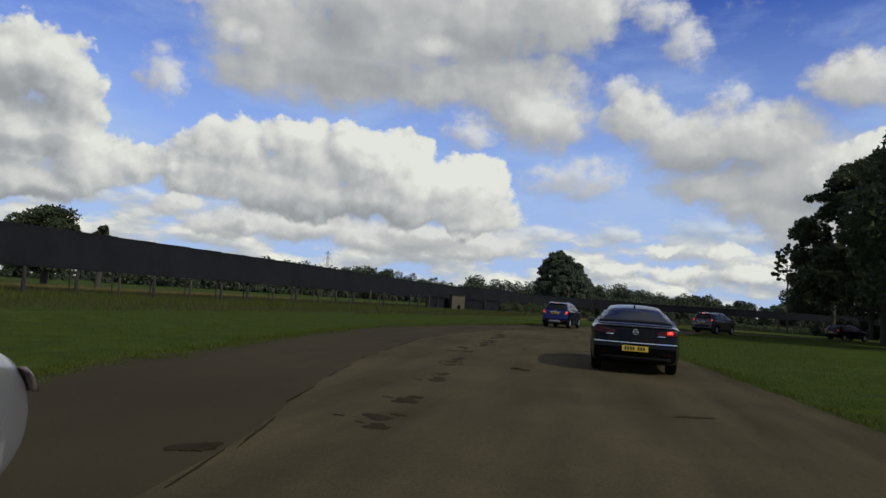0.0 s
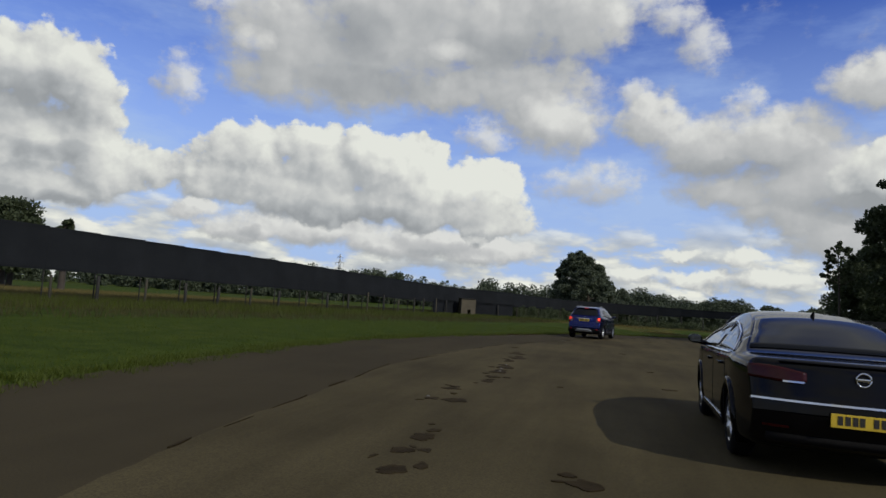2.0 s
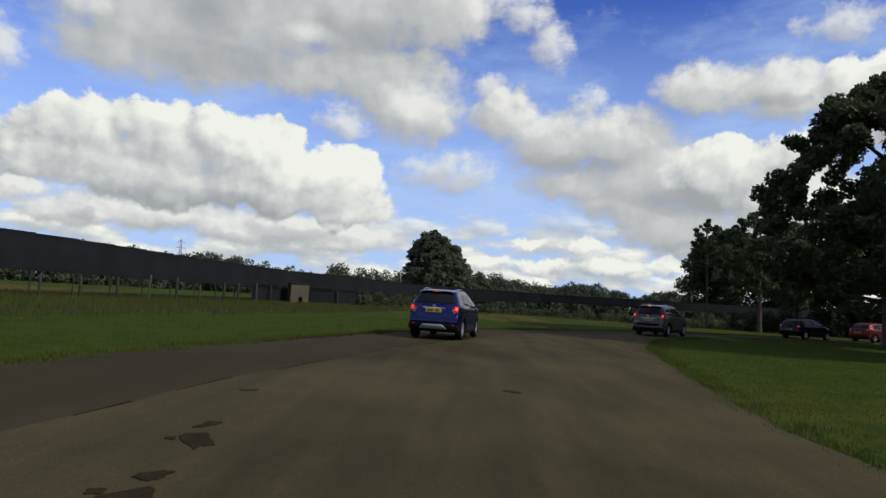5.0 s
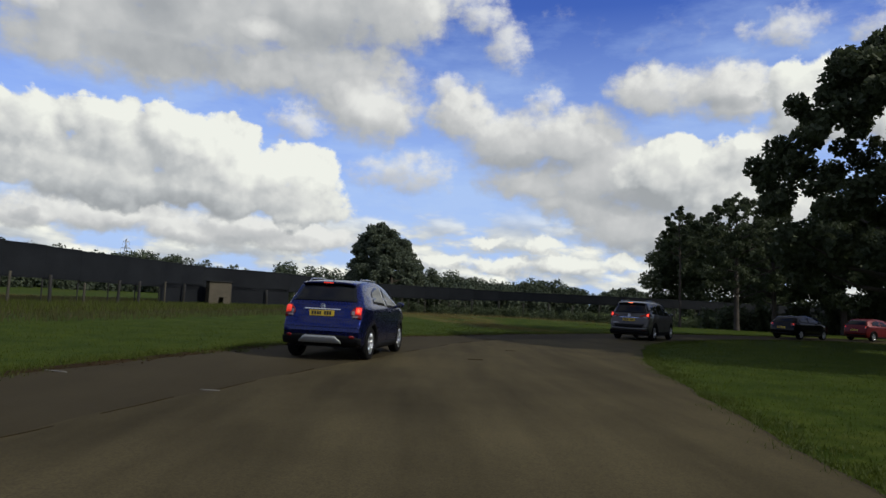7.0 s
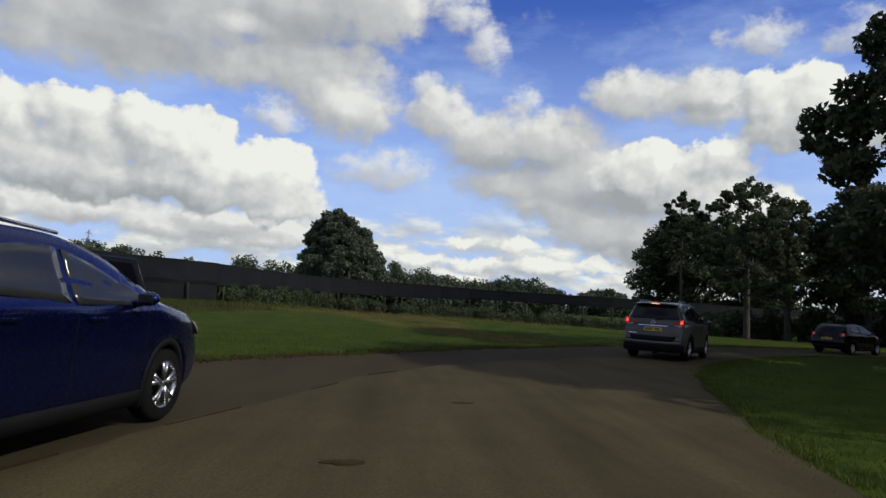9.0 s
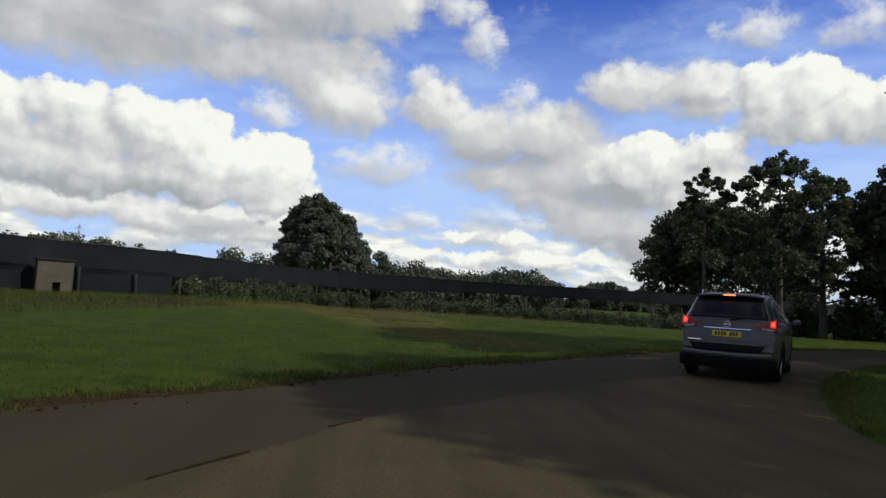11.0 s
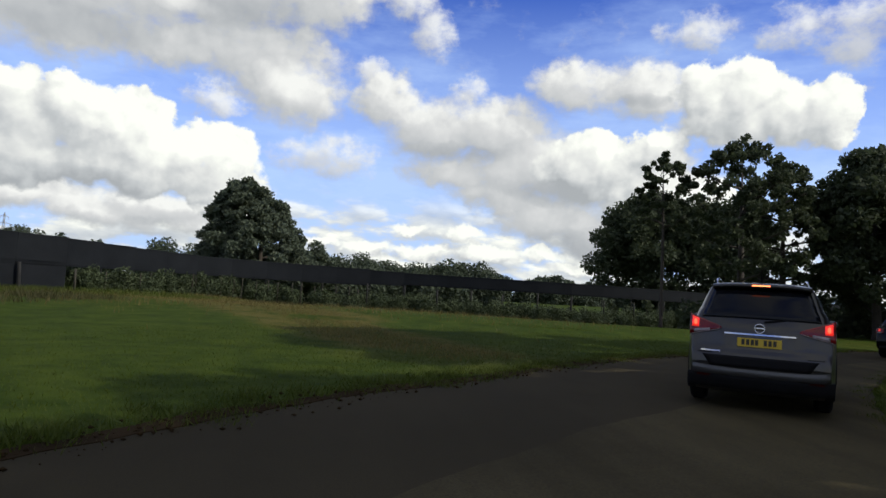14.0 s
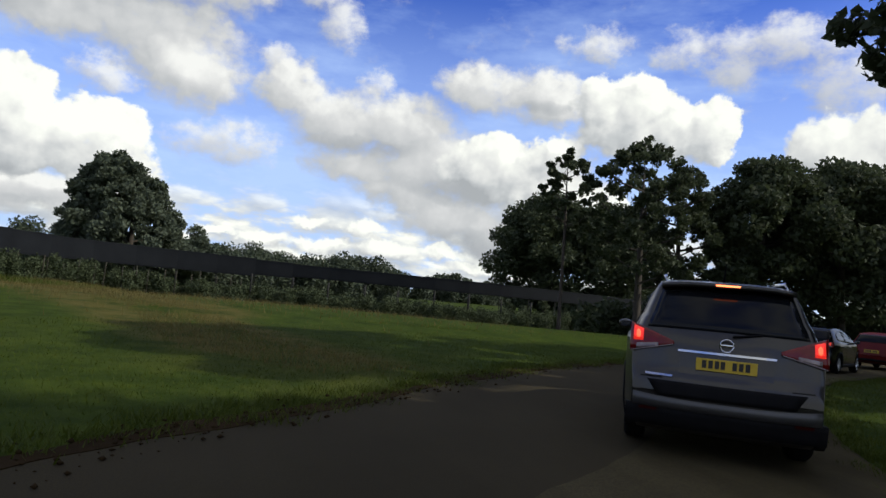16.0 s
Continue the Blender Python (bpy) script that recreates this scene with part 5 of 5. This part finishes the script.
# ---------- trees ----------
def leaf_cloud(rng, centres, radii, n, size, squash=0.75):
    """Corners of n small four-cornered leaves spread through clumps, thicker towards each clump's skin."""
    centres, radii = np.asarray(centres, float), np.asarray(radii, float)
    share = radii ** 2 / (radii ** 2).sum()
    pick = rng.choice(len(centres), n, p=share)
    way = rng.normal(size=(n, 3))
    way /= np.linalg.norm(way, axis=1, keepdims=True)
    r = radii[pick] * (0.25 + 0.95 * rng.random(n) ** 0.55)
    mid = centres[pick] + way * r[:, None] * np.array([1, 1, squash])
    a = rng.normal(size=(n, 3)) + way * 0.3
    a /= np.linalg.norm(a, axis=1, keepdims=True)
    b = np.cross(a, rng.normal(size=(n, 3)))
    b /= np.linalg.norm(b, axis=1, keepdims=True)
    s = size * rng.uniform(0.6, 1.3, n)[:, None]
    fold = np.cross(a, b) * s * 0.18
    v = np.stack([mid - a * s * 0.6, mid + b * s * 0.36 + fold, mid + a * s * 0.6, mid - b * s * 0.36 + fold], 1)
    return v.reshape(-1, 3)


def tree(x, y, h, crown_r, crown_z, seed, leaves, leaf_size, material, label, clumps=40, gap=0.5, cone=0.0, group="", trunk_r=0.3, spread=1.0, lump=1.0, skew=0.0):
    """crown_z: where the crown begins; cone: 0 round to 1 pointed; gap: how loose the clumps lie; skew: how far the top leans in x."""
    rng = np.random.default_rng(seed)
    ob = thing("tree", label, "tree", group, pose(x, y, min(-0.05, ground_z(x, y))))
    centres, radii = [], []
    ch = h - crown_z
    for _ in range(clumps):
        t = rng.random() ** 0.8
        outline = math.sin(math.pi * min(1, 0.16 + 0.80 * t)) ** 0.7 * (1 - cone) + (1.03 - t) ** 0.58 * cone
        a, rr = rng.uniform(0, math.tau), crown_r * outline * math.sqrt(rng.uniform(0.12, 1.0)) * spread
        centres.append((math.cos(a) * rr + skew * (t - 0.3), math.sin(a) * rr, crown_z + ch * (0.06 + 0.88 * t)))
        radii.append(crown_r * rng.uniform(0.17, 0.30) * (1.2 - gap * 0.6) * lump * (1 - cone * 0.4 * t))
    centres[0], radii[0] = (rng.uniform(-0.5, 0.5) + skew * 0.7, rng.uniform(-0.5, 0.5), h - radii[0] * 0.7), radii[0]
    bm = bmesh.new()
    lean = rng.uniform(-0.4, 0.4, 2)
    spine = [Vector((0, 0, -0.2)), Vector((0.02, 0.0, 0.25)), Vector((lean[0] * 0.3, lean[1] * 0.3, crown_z + 0.1 * ch)), Vector((lean[0] * 0.7, lean[1] * 0.7, crown_z + ch * 0.5)), Vector((lean[0], lean[1], crown_z + ch * 0.85))]
    add_tube(bm, spine, [trunk_r * 1.5, trunk_r * 1.05, trunk_r * 0.8, trunk_r * 0.45, trunk_r * 0.12], 9)
    part("trunk", bm, BARK, ob, "", True)
    order = np.argsort([-r for r in radii])[: min(22, clumps)]
    for k in order:
        bm = bmesh.new()
        tip = Vector(centres[k])
        z0 = max(crown_z * 0.85, min(tip.z - 0.4, crown_z + ch * 0.7) - 0.25 * math.hypot(tip.x, tip.y))
        f = (z0 - 0.25) / max(0.5, crown_z + ch * 0.85)
        root = Vector((lean[0] * f, lean[1] * f, z0))
        mid = root.lerp(tip, 0.5) + Vector((rng.uniform(-0.3, 0.3), rng.uniform(-0.3, 0.3), -0.15 * (tip - root).length * 0.5))
        add_tube(bm, [root, mid, tip], [trunk_r * 0.34, trunk_r * 0.2, trunk_r * 0.06], 6)
        part("limb", bm, BARK, ob, "", True)
    v = leaf_cloud(rng, centres, radii, leaves, leaf_size)
    v[:, 2] = np.maximum(v[:, 2], 0.02)
    big_mesh("crown", v, np.arange(len(v)), material, ob)
    return ob


GROVE = "trees beside the road"
# the lone tree by the fence
tree(-3.5, 114.4, 11.5, 7.2, 0.8, 11, 56000, 0.30, LEAF_MID, "broad cone-shaped dark green tree behind the fence", 330, 0.45, 1.0, trunk_r=0.35, lump=0.50, skew=-3.2)
# trees on the right of the road
tree(40.0, 122.0, 14.5, 7.2, 1.0, 21, 34000, 0.40, LEAF_DARK, "broad dense dark broadleaf tree reaching the ground", 110, 0.3, 0.1, GROVE)
tree(47.5, 119.0, 14.0, 7.0, 1.0, 22, 24000, 0.40, LEAF_DARK, "broad dense dark broadleaf tree reaching the ground", 90, 0.3, 0.1, GROVE)
tree(24.0, 88.5, 11.2, 2.3, 5.6, 36, 4200, 0.22, LEAF_DARK, "thin young tree with a sparse twiggy crown", 60, 0.8, 0.2, GROVE, 0.11, lump=0.62)
tree(28.8, 87.5, 12.6, 4.6, 3.2, 23, 11500, 0.25, LEAF_DARK, "tall open-crowned tree with sky between its clumps", 180, 0.8, 0.15, GROVE, 0.24, lump=0.48)
tree(34.0, 90.5, 12.0, 4.4, 2.6, 24, 11500, 0.25, LEAF_DARK, "tall open-crowned tree with sky between its clumps", 170, 0.8, 0.1, GROVE, 0.26, lump=0.48)
tree(39.5, 88.5, 13.0, 5.0, 2.0, 25, 26000, 0.32, LEAF_DARK, "dense dark broadleaf tree in shade", 76, 0.5, 0.1, GROVE, 0.3)
tree(45.5, 87.5, 13.4, 5.6, 1.6, 26, 26000, 0.34, LEAF_DARK, "dense dark broadleaf tree in shade", 80, 0.4, 0.05, GROVE, 0.3)
tree(52.5, 90.0, 13.0, 6.0, 1.6, 29, 20000, 0.36, LEAF_DARK, "dense dark broadleaf tree in shade", 70, 0.4, 0.05, GROVE, 0.3)
tree(23.4, 59.4, 16.2, 7.8, 2.6, 27, 50000, 0.28, LEAF_DARK, "large spreading dark broadleaf tree near the verge", 240, 0.8, 0.25, GROVE, 0.42, lump=0.48)
tree(23.5, 47.0, 16.8, 6.9, 3.0, 34, 28000, 0.36, LEAF_DARK, "large spreading dark broadleaf tree near the verge", 110, 0.4, 0.1, GROVE, 0.42)
tree(34.5, 61.0, 16.0, 6.8, 2.2, 28, 28000, 0.36, LEAF_DARK, "large spreading dark broadleaf tree near the verge", 80, 0.5, 0.05, GROVE, 0.4)
# small trees beyond the fence on the left
tree(-54.3, 56.0, 7.9, 4.2, 1.5, 31, 7000, 0.36, LEAF_DARK, "small dark bushy tree beyond the fence", 34, 0.3, 0.0)
tree(-60.0, 62.0, 8.2, 4.0, 1.5, 33, 6000, 0.36, LEAF_DARK, "small dark bushy tree beyond the fence", 34, 0.3, 0.0)
tree(-48.7, 57.0, 6.5, 1.5, 2.2, 32, 2400, 0.28, LEAF_DARK, "slim young tree beyond the fence", 14, 0.4, 0.3)


def thicket(name, spine, width, h, seed, leaves, size, material, label, clump, lift=0.0):
    """A belt of many crowns that nobody could count: clumps along a line, uneven on top."""
    rng = np.random.default_rng(seed)
    way = catmull(spine, 300)
    centres, radii = [], []
    for _ in range(clump // 7):
        i = int(rng.integers(0, 300))
        x, y = way[i][0] + rng.uniform(-1, 1) * width, way[i][1] + rng.uniform(-1, 1) * width
        top = h * (0.74 + 0.22 * noise.noise(Vector((x * 0.05, y * 0.05, seed)))) * rng.uniform(0.72, 1.06)
        wide = min(top * 0.42, 5.0) * rng.uniform(0.7, 1.2)
        for k in range(7):
            t = (k + rng.random()) / 7
            r = wide * (0.55 if k < 6 else 0.45)
            off, turn = wide * 0.75 * math.sqrt(max(0.0, 1 - t ** 2.5)) * rng.random(), rng.uniform(0, math.tau)
            centres.append((x + math.cos(turn) * off, y + math.sin(turn) * off, max(r * 0.3, t * (top - r * 0.8)) + lift + min(0.0, ground_z(x, y))))
            radii.append(r)
    v = leaf_cloud(rng, centres, radii, leaves, size, 0.8)
    v[:, 2] = np.maximum(v[:, 2], -0.9)
    ob = big_mesh(name, v, np.arange(len(v)), material)
    return tagged(ob, label, "woodland", kind="stuff")


thicket("far_woods", [(-130, -60), (-135, 20), (-125, 90), (-105, 140), (-70, 175)], 4, 5.5, 40, 130000, 0.7, LEAF_FAR, "distant dark woodland edge beyond the fence", 1500)
thicket("far_woods", [(-150, 165), (-90, 190), (-42, 207), (-10, 215), (20, 222)], 5, 13.8, 41, 190000, 0.6, LEAF_FAR, "distant dark woodland edge beyond the fence", 1500)
thicket("far_woods", [(15, 205), (45, 222), (85, 255), (140, 300), (220, 340)], 7, 10.6, 42, 220000, 0.7, LEAF_FAR, "distant dark woodland edge beyond the fence", 1500)
thicket("undergrowth", [(34, 116), (44, 113), (58, 112), (80, 118)], 2.0, 3.6, 43, 16000, 0.4, LEAF_DARK, "dark undergrowth below the trees", 480)
thicket("undergrowth", [(30, 95), (38, 93), (48, 93), (62, 96), (85, 100)], 1.6, 4.2, 44, 22000, 0.36, LEAF_DARK, "dark undergrowth below the trees", 600)
thicket("undergrowth", [(30, 56), (40, 58), (52, 66), (70, 74)], 2.0, 4.0, 45, 14000, 0.36, LEAF_DARK, "dark undergrowth below the trees", 420)
thicket("undergrowth", [(55, 84), (70, 96), (90, 120), (80, 150), (60, 150)], 3.0, 7.0, 47, 20000, 0.6, LEAF_DARK, "dark undergrowth below the trees", 520)
thicket("bushes", [(1, 121), (6, 123), (12, 127), (18, 132), (23, 138)], 2.5, 7.4, 48, 50000, 0.34, LEAF_FAR, "dark rounded bushes and small trees behind the fence", 420)
thicket("hedge", [(-13, 92.6), (-10.2, 98.5), (-6.4, 104.6), (-1.8, 107.4), (4, 108.2), (11, 107.9), (19, 105.8), (27, 104.8), (39, 107.5)], 1.5, 2.5, 46, 170000, 0.13, LEAF_BRAMBLE, "low dark bramble growth along the fence", 2600)


# ---------- grass ----------
def blades(name, places, low, high, seed, material, label, lean=0.5):
    rng = np.random.default_rng(seed)
    n = len(places)
    p = np.column_stack([places, [ground_z(x, y) - 0.01 for x, y in places]])
    a = rng.uniform(0, math.tau, n)
    side = np.column_stack([np.cos(a), np.sin(a), np.zeros(n)])
    h = rng.uniform(low, high, n)
    tip = np.column_stack([rng.normal(0, lean, n) * h, rng.normal(0, lean, n) * h, h])
    w = (0.006 + 0.03 * h)[:, None]
    v = np.stack([p - side * w, p + side * w, p + tip], 1).reshape(-1, 3)
    return tagged(big_mesh(name, v, np.arange(len(v)), material, size=3), label, "grass", kind="stuff")


def beside(edge, near, far, n, seed, power=1.6):
    """Places beside a line, thicker close to it; positive offsets lie to its left."""
    rng = np.random.default_rng(seed)
    c = catmull(edge, 500)
    i = rng.integers(1, 499, n)
    way = c[i + 1 - 1] - c[i - 1]
    way /= np.linalg.norm(way, axis=1, keepdims=True)
    off = near + (far - near) * rng.random(n) ** power
    return c[i] + np.column_stack([-way[:, 1], way[:, 0]]) * off[:, None] + rng.normal(0, 0.12, (n, 2))


blades("verge_grass", beside(LEFT[1:17], -0.2, 10.0, 170000, 51, 1.5), 0.02, 0.07, 52, BLADE, "short green grass beside the road")
blades("verge_grass", beside(RIGHT[1:18], -9.0, 0.15, 140000, 53, 0.6), 0.02, 0.07, 54, BLADE, "short green grass beside the road")
blades("dry_grass", beside(FENCE[1:11], 2.5, -14.0, 80000, 55, 1.9), 0.08, 0.34, 56, STRAW_DULL, "tall dull half-dry grass along the fence", 0.3)
blades("dry_grass", beside(FENCE[8:18], -6.0, 1.0, 11000, 71, 1.0), 0.08, 0.26, 72, STRAW, "dry straw-coloured grass before the far fence", 0.3)
blades("dry_grass", np.random.default_rng(57).normal((2, 84), (9, 4.5), (5000, 2)), 0.08, 0.26, 58, STRAW, "patches of dry straw-coloured grass in the meadow", 0.3)
blades("dry_grass", beside([(-16, 90), (-8, 89), (-1, 84), (3, 76), (4.8, 67.5), (7.2, 63.4)], -1.3, 1.3, 16000, 59, 1.0), 0.03, 0.12, 60, STRAW, "worn dry track through the meadow", 0.4)

blades("rough_grass", beside(FENCE[1:12], 2.0, -9.0, 70000, 61, 1.6), 0.10, 0.42, 62, BLADE, "rank green grass along the fence foot", 0.3)
blades("dry_grass", beside(FENCE[1:9], 5.0, 26.0, 70000, 73, 1.0), 0.12, 0.42, 74, STRAW, "pale dry grass of the field beyond the fence", 0.3)
blades("rough_grass", beside(FENCE[1:11], 0.5, 7.0, 90000, 63, 1.2), 0.15, 0.5, 64, STRAW_DULL, "tall dull seeding grass behind the fence", 0.25)


def clusters(edge, near, far, count, each, wide, seed):
    """Places in small tufts beside a line."""
    rng = np.random.default_rng(seed)
    mids = beside(edge, near, far, count, seed, 1.0)
    return np.repeat(mids, each, axis=0) + rng.normal(0, wide, (count * each, 2))


blades("edge_tufts", clusters(LEFT[1:18], -0.25, 0.45, 900, 70, 0.13, 65), 0.04, 0.15, 66, BLADE, "coarse grass tufts creeping over the road edge", 0.5)
blades("edge_tufts", clusters(RIGHT[1:18], -0.35, 0.12, 700, 60, 0.12, 67), 0.03, 0.11, 68, BLADE, "coarse grass tufts creeping over the road edge", 0.5)


def clods(edge, near, far, n, seed, material, label):
    """Many small lumps of earth beside a line."""
    rng = np.random.default_rng(seed)
    at = beside(edge, near, far, n, seed, 1.0)
    size = 0.008 + 0.026 * rng.random(n) ** 2
    shape = np.array([(1, 0, 0), (0, 1, 0), (-1, 0, 0), (0, -1, 0), (0, 0, 0.7), (0, 0, -0.5)])
    v = (shape[None] * rng.uniform(0.6, 1.3, (n, 6, 1)) * size[:, None, None] + np.column_stack([at, np.full(n, 0.012)])[:, None]).reshape(-1, 3)
    tri = np.array([(0, 1, 4), (1, 2, 4), (2, 3, 4), (3, 0, 4), (1, 0, 5), (2, 1, 5), (3, 2, 5), (0, 3, 5)]).ravel()
    ob = big_mesh("soil_clods", v, (np.arange(n)[:, None] * 6 + tri[None]).ravel(), material, size=3)
    return tagged(ob, label, "soil", kind="stuff")


clods(LEFT[7:18], -0.5, 0.2, 2200, 69, DIRT, "crumbs of brown earth and litter along the road edge")
